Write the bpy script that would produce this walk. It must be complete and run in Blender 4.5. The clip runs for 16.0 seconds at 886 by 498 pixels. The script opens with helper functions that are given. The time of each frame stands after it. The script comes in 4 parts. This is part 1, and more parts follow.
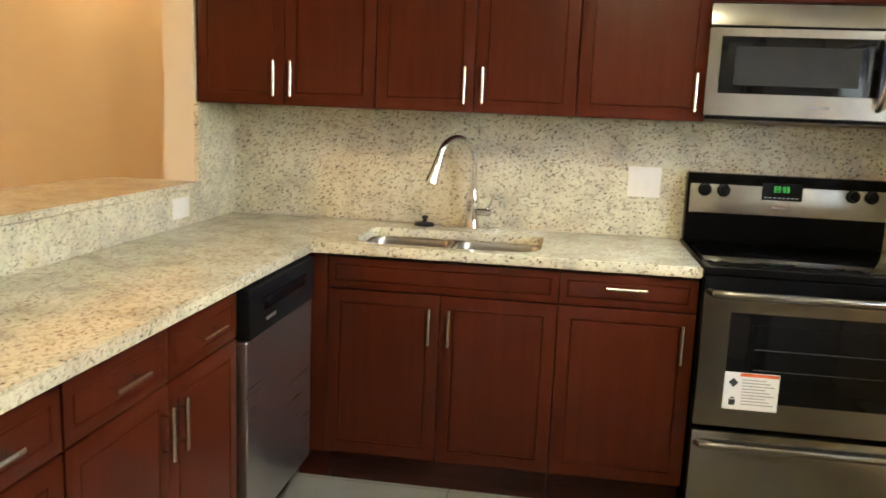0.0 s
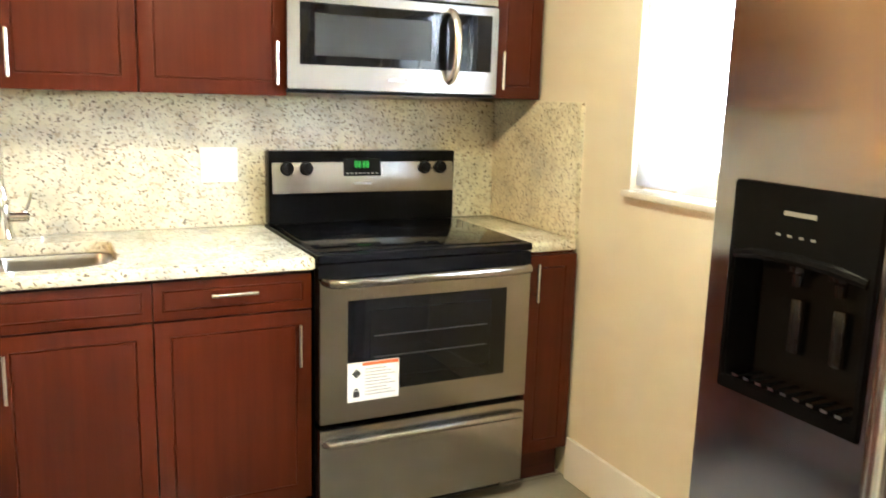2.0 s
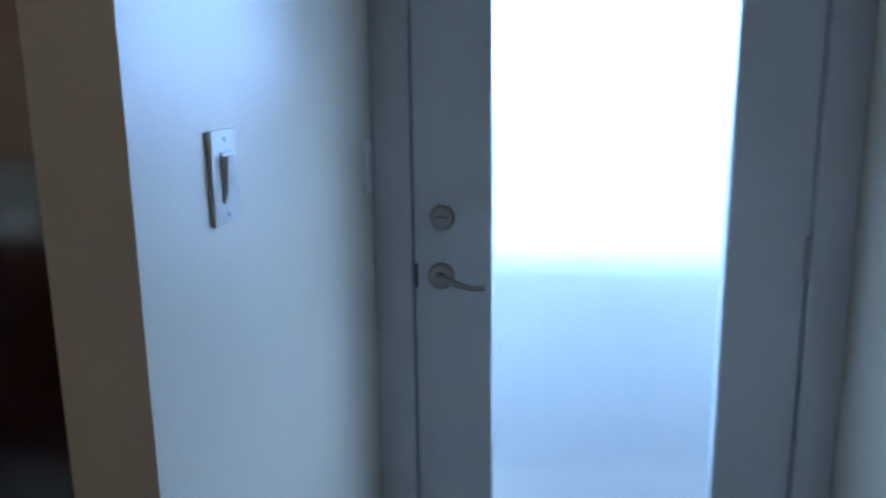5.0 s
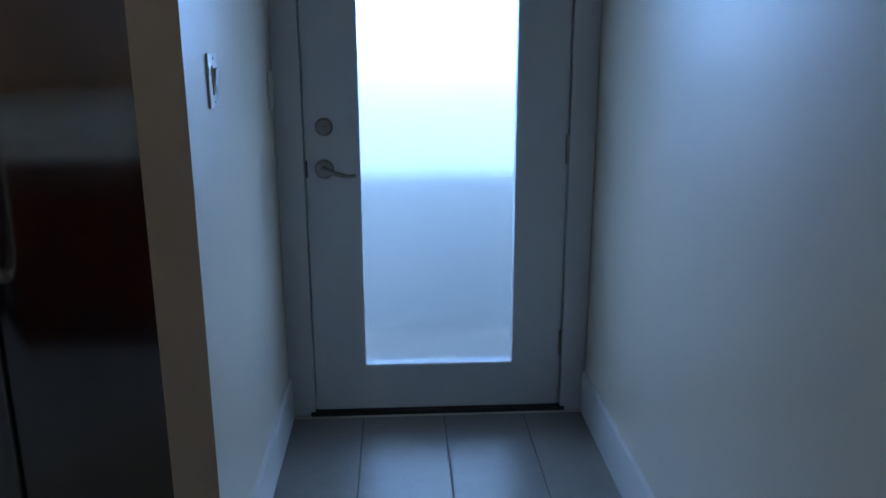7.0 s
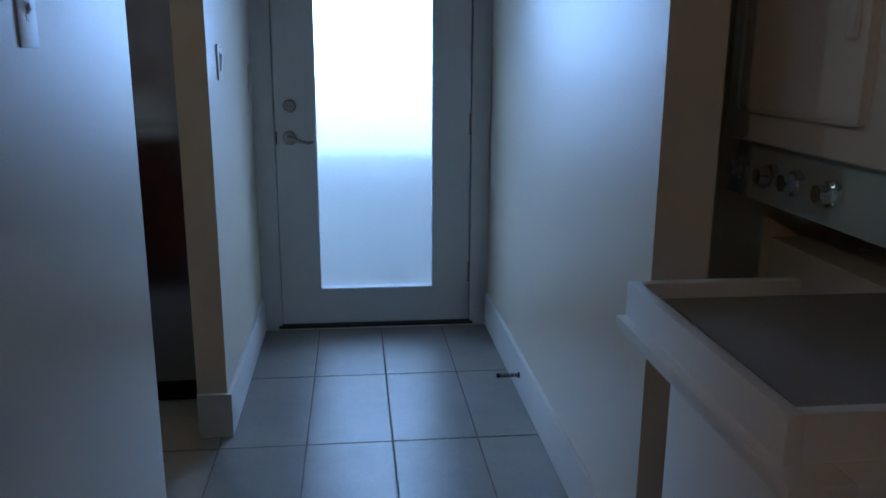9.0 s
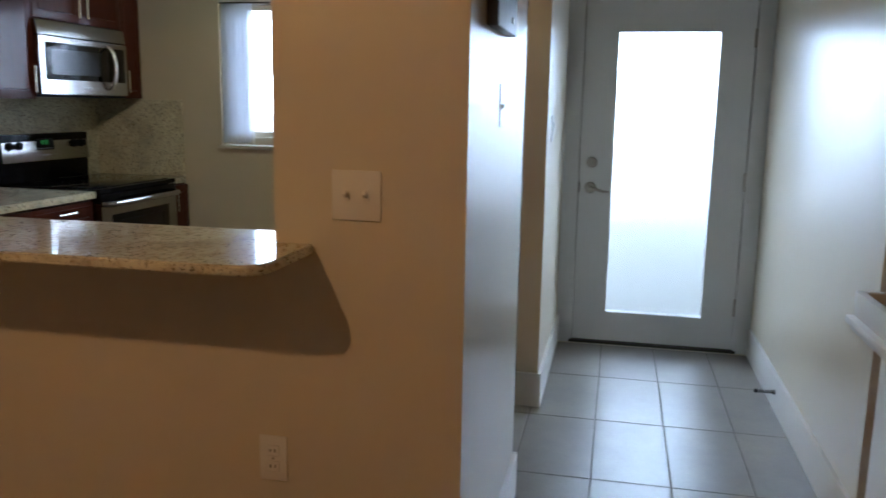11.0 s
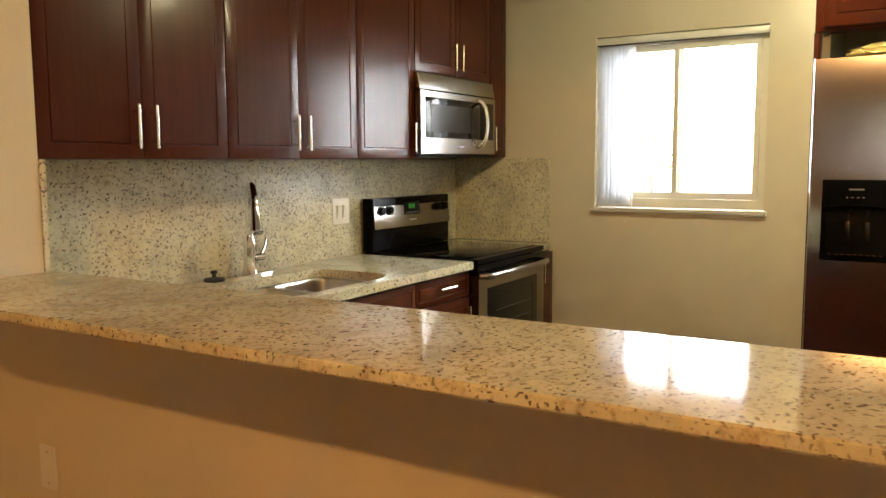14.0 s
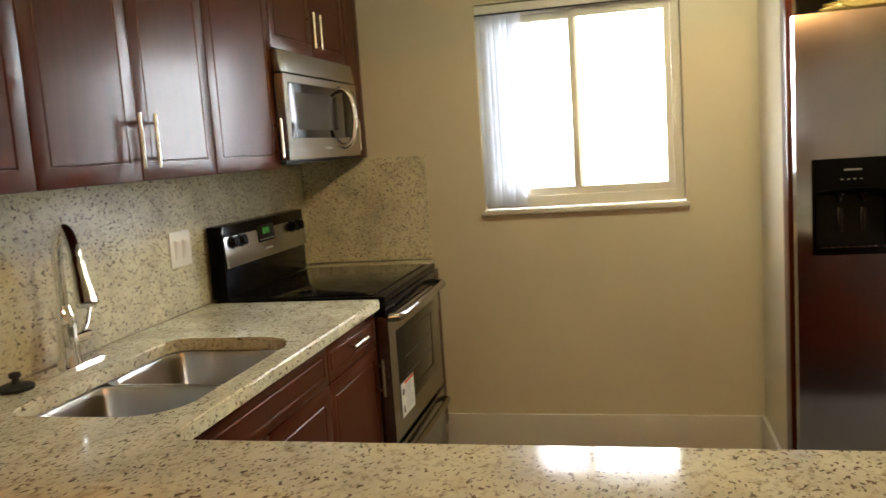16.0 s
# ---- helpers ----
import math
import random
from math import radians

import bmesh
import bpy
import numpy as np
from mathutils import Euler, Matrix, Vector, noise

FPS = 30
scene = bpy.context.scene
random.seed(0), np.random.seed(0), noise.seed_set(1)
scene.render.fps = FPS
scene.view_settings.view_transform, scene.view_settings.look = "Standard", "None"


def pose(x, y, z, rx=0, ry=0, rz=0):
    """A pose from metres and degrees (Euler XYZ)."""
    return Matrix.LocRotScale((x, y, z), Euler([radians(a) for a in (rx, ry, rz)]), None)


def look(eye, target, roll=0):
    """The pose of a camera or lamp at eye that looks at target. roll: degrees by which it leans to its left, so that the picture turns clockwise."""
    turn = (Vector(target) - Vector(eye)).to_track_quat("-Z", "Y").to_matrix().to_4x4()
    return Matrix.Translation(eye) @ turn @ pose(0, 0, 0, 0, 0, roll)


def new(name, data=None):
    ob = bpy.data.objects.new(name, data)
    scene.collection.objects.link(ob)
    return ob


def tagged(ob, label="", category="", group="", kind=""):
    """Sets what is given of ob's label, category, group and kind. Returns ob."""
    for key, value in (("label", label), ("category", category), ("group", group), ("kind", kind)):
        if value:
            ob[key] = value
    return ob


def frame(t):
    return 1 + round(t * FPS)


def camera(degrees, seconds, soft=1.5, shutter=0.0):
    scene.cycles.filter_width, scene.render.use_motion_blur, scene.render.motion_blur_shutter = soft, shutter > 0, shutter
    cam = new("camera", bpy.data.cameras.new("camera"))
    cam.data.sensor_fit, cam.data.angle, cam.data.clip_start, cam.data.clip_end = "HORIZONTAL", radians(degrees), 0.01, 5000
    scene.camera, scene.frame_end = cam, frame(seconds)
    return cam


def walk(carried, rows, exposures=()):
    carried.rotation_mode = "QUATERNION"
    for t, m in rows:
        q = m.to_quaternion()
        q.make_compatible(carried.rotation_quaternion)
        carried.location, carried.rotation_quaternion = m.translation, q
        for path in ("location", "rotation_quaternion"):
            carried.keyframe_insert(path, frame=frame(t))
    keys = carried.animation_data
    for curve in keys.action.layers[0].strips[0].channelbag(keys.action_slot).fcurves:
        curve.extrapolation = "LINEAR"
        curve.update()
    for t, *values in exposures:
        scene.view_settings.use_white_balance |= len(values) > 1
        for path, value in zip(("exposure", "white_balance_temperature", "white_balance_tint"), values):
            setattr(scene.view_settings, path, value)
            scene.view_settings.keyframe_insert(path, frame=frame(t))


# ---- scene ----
cam = camera(57.4, 16.0, shutter=0.2)
PATH = [
    (0, (2.023, -3.378, 1.39), (1.731, -1.428, 1.054), 2.3),
    (0.5, (1.883, -3.226, 1.439), (1.919, -1.24, 1.203), 1.9),
    (1, (1.77, -3.11, 1.462), (2.137, -1.15, 1.307), 2.0),
    (1.5, (1.772, -3.007, 1.413), (2.405, -1.12, 1.218), 2.1),
    (2, (1.766, -2.959, 1.403), (2.642, -1.2, 1.032), 1.7),
    (2.5, (1.75, -2.992, 1.402), (2.828, -1.396, 0.861), 0.9),
    (3, (1.736, -3.09, 1.415), (3.005, -1.63, 0.908), 0.3),
    (3.5, (1.735, -3.192, 1.43), (3.187, -1.879, 1.02), 0.5),
    (4, (1.775, -3.359, 1.414), (3.388, -2.239, 1.034), -0.3),
    (4.5, (1.763, -3.427, 1.429), (3.562, -2.665, 1.003), 1.3),
    (5, (1.603, -3.439, 1.419), (3.54, -3.179, 0.997), -0.7),
    (5.2, (1.554, -3.427, 1.411), (3.508, -3.366, 0.987), -0.5),
    (7.5, (0.424, -3.456, 1.393), (2.352, -3.594, 0.877), -0.4),
    (8, (0.167, -3.486, 1.361), (2.094, -3.677, 0.861), -0.6),
    (10.3, (-1.015, -3.396, 1.329), (0.926, -3.567, 0.88), 2.2),
    (10.5, (-1.121, -3.375, 1.367), (0.834, -3.372, 0.945), 1.7),
    (11, (-1.278, -3.331, 1.39), (0.648, -2.919, 1.041), 1.0),
    (11.5, (-1.324, -3.283, 1.385), (0.475, -2.466, 1.075), 0.9),
    (12, (-1.303, -3.176, 1.384), (0.364, -2.113, 1.086), 0.4),
    (12.5, (-1.13, -2.972, 1.39), (0.459, -1.792, 1.101), 0.3),
    (13, (-0.955, -2.72, 1.398), (0.669, -1.587, 1.121), 0.2),
    (13.5, (-0.812, -2.494, 1.412), (0.867, -1.439, 1.147), 0.2),
    (14, (-0.788, -2.442, 1.374), (0.919, -1.423, 1.16), -0.3),
    (14.5, (-0.508, -2.094, 1.392), (1.225, -1.117, 1.183), -1.2),
    (15, (-0.386, -1.841, 1.402), (1.387, -0.938, 1.198), -1.9),
    (15.5, (-0.237, -1.635, 1.406), (1.609, -0.897, 1.192), -2.7),
    (16, (-0.159, -1.524, 1.419), (1.772, -1.064, 1.172), -4.0),
]
EXPOSURE = [(0, 2.2, 6000, 10), (0.7, 2.87, 5950, 10), (3, 3.25, 5500, 10), (3.6, 3.27, 5250, 10), (4.1, 2.55, 4200, 10), (4.5, 1.1, 4050, 10), (5, -0.2, 4070, 10), (7.3, -0.9, 4000, 10), (8.2, -0.88, 4050, 10),
            (10.3, -0.02, 4300, 10), (11, 0.4, 5050, 10), (11.5, 0.55, 5600, 10), (12, 1.5, 6500, 10), (13, 1.55, 6700, 10), (14.5, 1.65, 6900, 10), (16, 1.43, 6600, 10)]
walk(cam, [(t, look(eye, target, roll)) for t, eye, target, roll in PATH], EXPOSURE)

# ---- light ----
world = bpy.data.worlds.new("sky")
scene.world = world
world.use_nodes = True
wn = world.node_tree.nodes
sky = wn.new("ShaderNodeTexSky")
sky.sky_type, sky.sun_disc = "NISHITA", False
sky.sun_elevation, sky.sun_rotation = radians(52), radians(250)
world.node_tree.links.new(sky.outputs[0], wn["Background"].inputs[0])
wn["Background"].inputs[1].default_value = 0.05
sun = new("sun", bpy.data.lights.new("sun", "SUN"))
sun.data.energy, sun.data.angle, sun.data.color = 5.0, radians(0.6), (1.0, 0.95, 0.87)
sun.matrix_basis = look((-6, -2.2, 9), (0, 0, 0))


def bulb(name, place, radius, watts, color):
    lamp = new(name, bpy.data.lights.new(name, "POINT"))
    lamp.data.energy, lamp.data.color, lamp.data.shadow_soft_size = watts, color, radius
    lamp.location = place
    return lamp


WARM = (1.0, 0.51, 0.17)
KWARM = (1.0, 0.89, 0.52)
bulb("kitchen_bulb", (2.30, -1.85, 2.31), 0.07, 9.2, KWARM)
bulb("living_bulb", (-1.30, -2.08, 2.30), 0.035, 25, WARM)


# ---- materials ----
def material(name, rough=0.5, metal=0.0, color=(0.5, 0.5, 0.5)):
    m = bpy.data.materials.new(name)
    m.use_nodes = True
    b = m.node_tree.nodes["Principled BSDF"]
    b.inputs["Base Color"].default_value = (*color, 1)
    b.inputs["Roughness"].default_value = rough
    b.inputs["Metallic"].default_value = metal
    return m, m.node_tree, b


def node(nt, kind, **values):
    n = nt.nodes.new(kind)
    for key, v in values.items():
        n.inputs[key].default_value = v
    return n


def coords(nt, scale=(1, 1, 1)):
    tc = nt.nodes.new("ShaderNodeNewGeometry")
    mp = nt.nodes.new("ShaderNodeMapping")
    mp.inputs["Scale"].default_value = scale
    nt.links.new(tc.outputs["Position"], mp.inputs[0])
    return mp.outputs[0]


def noise_tex(nt, vec, scale, detail=4.0, rough=0.55):
    n = node(nt, "ShaderNodeTexNoise", Scale=scale, Detail=detail, Roughness=rough)
    nt.links.new(vec, n.inputs["Vector"])
    return n.outputs["Fac"]


def ramp(nt, fac, stops):
    r = nt.nodes.new("ShaderNodeValToRGB")
    while len(r.color_ramp.elements) < len(stops):
        r.color_ramp.elements.new(0.5)
    for e, (p, c) in zip(r.color_ramp.elements, stops):
        e.position, e.color = p, (*c, 1) if len(c) == 3 else c
    nt.links.new(fac, r.inputs[0])
    return r.outputs[0]


def mix(nt, fac, a, b, mode="MIX"):
    n = nt.nodes.new("ShaderNodeMix")
    n.data_type, n.blend_type = "RGBA", mode
    for sock, v in ((n.inputs[0], fac), (n.inputs[6], a), (n.inputs[7], b)):
        if isinstance(v, (int, float)):
            sock.default_value = v
        elif isinstance(v, tuple):
            sock.default_value = (*v, 1)
        else:
            nt.links.new(v, sock)
    return n.outputs[2]


def bump(nt, b, height, strength, distance):
    n = node(nt, "ShaderNodeBump", Strength=strength, Distance=distance)
    nt.links.new(height, n.inputs["Height"])
    nt.links.new(n.outputs[0], b.inputs["Normal"])


def rough_from(nt, b, fac, lo, hi):
    n = nt.nodes.new("ShaderNodeMapRange")
    n.inputs["To Min"].default_value, n.inputs["To Max"].default_value = lo, hi
    nt.links.new(fac, n.inputs[0])
    nt.links.new(n.outputs[0], b.inputs["Roughness"])


def paint(name, color, rough=0.55, relief=0.25):
    """Rolled wall paint with a faint orange peel and soft mottling."""
    m, nt, b = material(name, rough)
    v = coords(nt)
    big = noise_tex(nt, v, 1.7, 3)
    fine = noise_tex(nt, v, 160.0, 3)
    mid = noise_tex(nt, v, 14.0, 4)
    c = mix(nt, big, tuple(0.94 * x for x in color), tuple(min(1, 1.04 * x) for x in color))
    c = mix(nt, mid, c, tuple(0.97 * x for x in color))
    nt.links.new(c, b.inputs["Base Color"])
    bump(nt, b, fine, relief, 0.0015)
    rough_from(nt, b, big, rough - 0.01, rough + 0.02)
    return m


def granite_mat(name, smooth, dull):
    m, nt, b = material(name, 0.12)
    v = coords(nt)
    warp = nt.nodes.new("ShaderNodeTexNoise")
    warp.inputs["Scale"].default_value = 6.0
    nt.links.new(v, warp.inputs["Vector"])
    add = nt.nodes.new("ShaderNodeVectorMath")
    add.operation = "MULTIPLY_ADD"
    add.inputs[1].default_value = (0.035, 0.035, 0.035)
    nt.links.new(warp.outputs["Color"], add.inputs[0])
    nt.links.new(v, add.inputs[2])
    sv = nt.nodes.new("ShaderNodeMapping")
    sv.inputs["Rotation"].default_value = (0.15, 0.1, radians(48))
    sv.inputs["Scale"].default_value = (0.82, 1.15, 1.05)
    nt.links.new(add.outputs[0], sv.inputs[0])
    cloud = noise_tex(nt, v, 7.0, 5, 0.6)
    grain = noise_tex(nt, v, 110.0, 3, 0.6)
    fleck = noise_tex(nt, sv.outputs[0], 112.0, 1.0, 0.45)
    fleck2 = noise_tex(nt, sv.outputs[0], 58.0, 3.0, 0.6)
    base = ramp(nt, cloud, [(0.30, (0.46, 0.44, 0.34)), (0.46, (0.65, 0.61, 0.44)), (0.60, (0.75, 0.72, 0.54)), (0.76, (0.61, 0.52, 0.30))])
    base = mix(nt, ramp(nt, grain, [(0.35, (0, 0, 0)), (0.7, (0.35, 0.35, 0.35))]), base, (0.55, 0.50, 0.41))
    patch = noise_tex(nt, v, 17.0, 3, 0.6)
    k1 = ramp(nt, fleck, [(0.60, (0, 0, 0)), (0.67, (0.86, 0.86, 0.86))])
    k1 = mix(nt, 1.0, k1, ramp(nt, patch, [(0.34, (0.45, 0.45, 0.45)), (0.52, (1, 1, 1))]), "MULTIPLY")
    k2 = ramp(nt, fleck2, [(0.52, (0, 0, 0)), (0.70, (0.65, 0.65, 0.65))])
    c = mix(nt, k2, base, (0.30, 0.21, 0.11))
    c = mix(nt, k1, c, ramp(nt, cloud, [(0.4, (0.060, 0.047, 0.038)), (0.6, (0.115, 0.062, 0.032))]))
    nt.links.new(c, b.inputs["Base Color"])
    rough_from(nt, b, grain, smooth, dull)
    b.inputs["Specular IOR Level"].default_value = 0.38
    return m


def wood_mat(name, dark, light, rough, axis="z", scale=1.0, coat=0.25):
    m, nt, b = material(name, rough)
    s = {"z": (30, 30, 1.4), "x": (1.4, 30, 30), "y": (30, 1.4, 30)}[axis]
    v = coords(nt, tuple(scale * k for k in s))
    oi = nt.nodes.new("ShaderNodeObjectInfo")
    shift = nt.nodes.new("ShaderNodeVectorMath")
    shift.operation = "MULTIPLY_ADD"
    shift.inputs[1].default_value = (37, 23, 51)
    nt.links.new(oi.outputs["Random"], shift.inputs[0])
    nt.links.new(v, shift.inputs[2])
    grain = noise_tex(nt, shift.outputs[0], 1.6, 6, 0.62)
    fine = noise_tex(nt, shift.outputs[0], 7.0, 3, 0.6)
    c = ramp(nt, grain, [(0.30, dark), (0.68, light)])
    c = mix(nt, ramp(nt, fine, [(0.5, (0, 0, 0)), (0.8, (0.06, 0.06, 0.06))]), c, tuple(0.6 * k for k in dark))
    nt.links.new(c, b.inputs["Base Color"])
    rough_from(nt, b, grain, rough - 0.02, rough + 0.04)
    bump(nt, b, fine, 0.012, 0.0002)
    b.inputs["Specular IOR Level"].default_value = 0.13
    b.inputs["Coat Weight"].default_value = coat
    b.inputs["Coat Roughness"].default_value = 0.15
    return m


def steel_mat(name, color, rough, axis="y", streak=0.10, spread=0.0):
    """Brushed metal, the brushing along one axis."""
    m, nt, b = material(name, rough, 1.0, color)
    s = {"x": (2, 240, 240), "y": (240, 2, 240), "z": (240, 240, 2)}[axis]
    v = coords(nt, s)
    n1 = noise_tex(nt, v, 1.0, 4, 0.6)
    n2 = noise_tex(nt, coords(nt), 3.0, 3)
    c = mix(nt, n1, tuple(0.92 * k for k in color), tuple(min(1, 1.05 * k) for k in color))
    nt.links.new(c, b.inputs["Base Color"])
    f = mix(nt, 0.5, n1, n2)
    rough_from(nt, b, f, rough - streak, rough + streak)
    if spread:
        side = node(nt, "ShaderNodeCombineXYZ", Y=1.0)
        b.inputs["Anisotropic"].default_value = spread
        nt.links.new(side.outputs[0], b.inputs["Tangent"])
    else:
        bump(nt, b, n1, 0.02, 0.0002)
    return m


def plain(name, color, rough, metal=0.0, grain=90.0, vary=0.10, relief=0.08):
    m, nt, b = material(name, rough, metal, color)
    v = coords(nt)
    n1, n2 = noise_tex(nt, v, grain, 3), noise_tex(nt, v, 5.0, 3)
    c = mix(nt, mix(nt, 0.5, n1, n2), tuple((1 - vary) * k for k in color), tuple(min(1, (1 + vary) * k) for k in color))
    nt.links.new(c, b.inputs["Base Color"])
    rough_from(nt, b, n2, max(0.02, rough - 0.05), rough + 0.05)
    if relief:
        bump(nt, b, n1, relief, 0.0008)
    return m


def tile_mat():
    m, nt, b = material("floor_tile", 0.35)
    v = coords(nt)
    oi = nt.nodes.new("ShaderNodeObjectInfo")
    cloud, fine = noise_tex(nt, v, 4.5, 6, 0.65), noise_tex(nt, v, 70, 4)
    c = ramp(nt, cloud, [(0.30, (0.225, 0.21, 0.18)), (0.70, (0.31, 0.285, 0.24))])
    c = mix(nt, ramp(nt, fine, [(0.45, (0, 0, 0)), (0.7, (0.3, 0.3, 0.3))]), c, (0.21, 0.195, 0.17))
    vary = ramp(nt, oi.outputs["Random"], [(0, (0.90, 0.90, 0.90)), (1, (1, 1, 1))])
    c = mix(nt, 1.0, c, vary, "MULTIPLY")
    nt.links.new(c, b.inputs["Base Color"])
    rough_from(nt, b, cloud, 0.28, 0.46)
    bump(nt, b, fine, 0.12, 0.001)
    return m


def glass_mat(name, rough=0.0, color=(1, 1, 1)):
    m, nt, b = material(name, rough, 0.0, color)
    b.inputs["Transmission Weight"].default_value = 1.0
    b.inputs["IOR"].default_value = 1.45
    return m


def glow_mat(name, color, strength):
    m, nt, b = material(name, 0.5, 0.0, color)
    b.inputs["Emission Color"].default_value = (*color, 1)
    b.inputs["Emission Strength"].default_value = strength
    return m


WALL = paint("cream_wall_paint", (0.71, 0.64, 0.485), 0.30)
WHITE = paint("white_trim_paint", (0.78, 0.76, 0.70), 0.38, 0.1)
DOORPAINT = paint("white_door_paint", (0.72, 0.73, 0.73), 0.35, 0.1)
CEILING = paint("ceiling_paint", (0.66, 0.63, 0.58), 0.8, 0.6)
GRANITE = granite_mat("granite", 0.05, 0.13)
HONED = granite_mat("honed_granite", 0.30, 0.44)
CHERRY = wood_mat("cherry_wood", (0.055, 0.0092, 0.0031), (0.072, 0.0124, 0.0042), 0.30, "z", 1.0, 0.16)
KICK = wood_mat("toe_kick_wood", (0.030, 0.006, 0.004), (0.060, 0.012, 0.008), 0.45, "x")
OAK = wood_mat("brown_floor_wood", (0.10, 0.045, 0.018), (0.20, 0.095, 0.04), 0.35, "y")
STEEL = steel_mat("stainless_steel", (0.34, 0.327, 0.31), 0.22, "x", 0.05)
STEEL_Y = steel_mat("fridge_steel", (0.43, 0.41, 0.42), 0.16, "z", 0.02, 0.88)
SINKSTEEL = steel_mat("sink_steel", (0.40, 0.385, 0.36), 0.30, "x", 0.03)
NICKEL = steel_mat("brushed_nickel", (0.70, 0.68, 0.63), 0.25, "z", 0.06)
DULLNICKEL = steel_mat("satin_nickel", (0.42, 0.40, 0.37), 0.35, "z", 0.06)
CHROME, _, _ = material("chrome", 0.05, 1.0, (0.80, 0.80, 0.80))
BLACK = plain("black_enamel", (0.004, 0.004, 0.0045), 0.16, 0, 120, 0.2, 0.02)
COOKTOP = plain("black_ceramic_glass", (0.003, 0.003, 0.0035), 0.07, 0, 160, 0.2, 0.0)
BLACKPLASTIC = plain("black_plastic", (0.006, 0.006, 0.0065), 0.38, 0, 200, 0.2)
DARKGLASS = plain("dark_oven_glass", (0.005, 0.005, 0.0055), 0.05, 0, 60, 0.2, 0.0)
GREYBODY = plain("grey_painted_metal", (0.075, 0.075, 0.08), 0.4)
PLATE = plain("white_switch_plastic", (0.80, 0.78, 0.72), 0.3, 0, 60, 0.02, 0.0)
SCREW = plain("painted_screw", (0.45, 0.43, 0.40), 0.35, 0.6)
for dark, gloss in ((BLACK, 0.06), (COOKTOP, 0.20), (BLACKPLASTIC, 0.08), (DARKGLASS, 0.22)):
    dark.node_tree.nodes["Principled BSDF"].inputs["Specular IOR Level"].default_value = gloss
TILE = tile_mat()
GROUT = plain("tile_grout", (0.17, 0.155, 0.135), 0.9, 0, 200, 0.15, 0.3)
SUBFLOOR = plain("plank_joint", (0.03, 0.016, 0.01), 0.8)
CLEAR = glass_mat("window_glass")
FROST = glass_mat("frosted_door_glass", 0.24, (0.93, 0.97, 1.0))
VINYL = paint("cream_window_vinyl", (0.78, 0.74, 0.62), 0.4, 0.05)
SILL = plain("sill_marble", (0.66, 0.62, 0.52), 0.25, 0, 40, 0.12)
BRONZE = plain("dark_headrail", (0.05, 0.045, 0.04), 0.4, 0.3)
RUBBER = plain("black_rubber", (0.012, 0.012, 0.012), 0.6)
PAPER = plain("label_paper", (0.82, 0.81, 0.78), 0.5, 0, 50, 0.03, 0.0)
ORANGE = plain("orange_print", (0.75, 0.14, 0.03), 0.5, 0, 50, 0.03, 0.0)
INK = plain("black_print", (0.03, 0.03, 0.03), 0.5, 0, 50, 0.03, 0.0)
GREYINK = plain("grey_print", (0.32, 0.32, 0.31), 0.5, 0, 50, 0.03, 0.0)
LED = glow_mat("green_clock_digit", (0.06, 0.55, 0.07), 0.07)
LAMPGLASS = glow_mat("lit_lamp_glass", (1.0, 0.85, 0.6), 2.5)
BAG = plain("gold_plastic_film", (0.55, 0.42, 0.16), 0.25, 0.3, 30, 0.3)
APPLIANCE = plain("white_appliance_enamel", (0.84, 0.84, 0.82), 0.25, 0, 60, 0.03)
PANELBLUE = plain("blue_grey_panel", (0.46, 0.57, 0.64), 0.3)
CONCRETE = plain("walkway_concrete", (0.72, 0.71, 0.68), 0.85, 0, 30, 0.15, 0.3)
STUCCO = paint("parapet_stucco", (0.62, 0.64, 0.66), 0.8, 0.6)
LEAF = plain("tree_leaf", (0.30, 0.42, 0.20), 0.5, 0, 20, 0.4)
_lt = LEAF.node_tree
_ltr = _lt.nodes.new("ShaderNodeBsdfTranslucent")
_ltr.inputs[0].default_value = (0.35, 0.55, 0.18, 1)
_lmx = _lt.nodes.new("ShaderNodeMixShader")
_lt.links.new(_lt.nodes["Principled BSDF"].outputs[0], _lmx.inputs[1])
_lt.links.new(_ltr.outputs[0], _lmx.inputs[2])
_lt.links.new(_lmx.outputs[0], _lt.nodes["Material Output"].inputs[0])
BARK = plain("bark", (0.34, 0.30, 0.24), 0.9, 0, 30, 0.3, 0.6)
BLIND, bnt, bb = material("blind_vane_vinyl", 0.4, 0.0, (0.80, 0.80, 0.80))
bb.inputs["Transmission Weight"].default_value = 0.0
bb.inputs["Subsurface Weight"].default_value = 0.0
_tr = bnt.nodes.new("ShaderNodeBsdfTranslucent")
_tr.inputs[0].default_value = (0.88, 0.90, 0.94, 1)
_mx = bnt.nodes.new("ShaderNodeMixShader")
_mx.inputs[0].default_value = 0.65
bnt.links.new(bb.outputs[0], _mx.inputs[1])
bnt.links.new(_tr.outputs[0], _mx.inputs[2])
bnt.links.new(_mx.outputs[0], bnt.nodes["Material Output"].inputs[0])


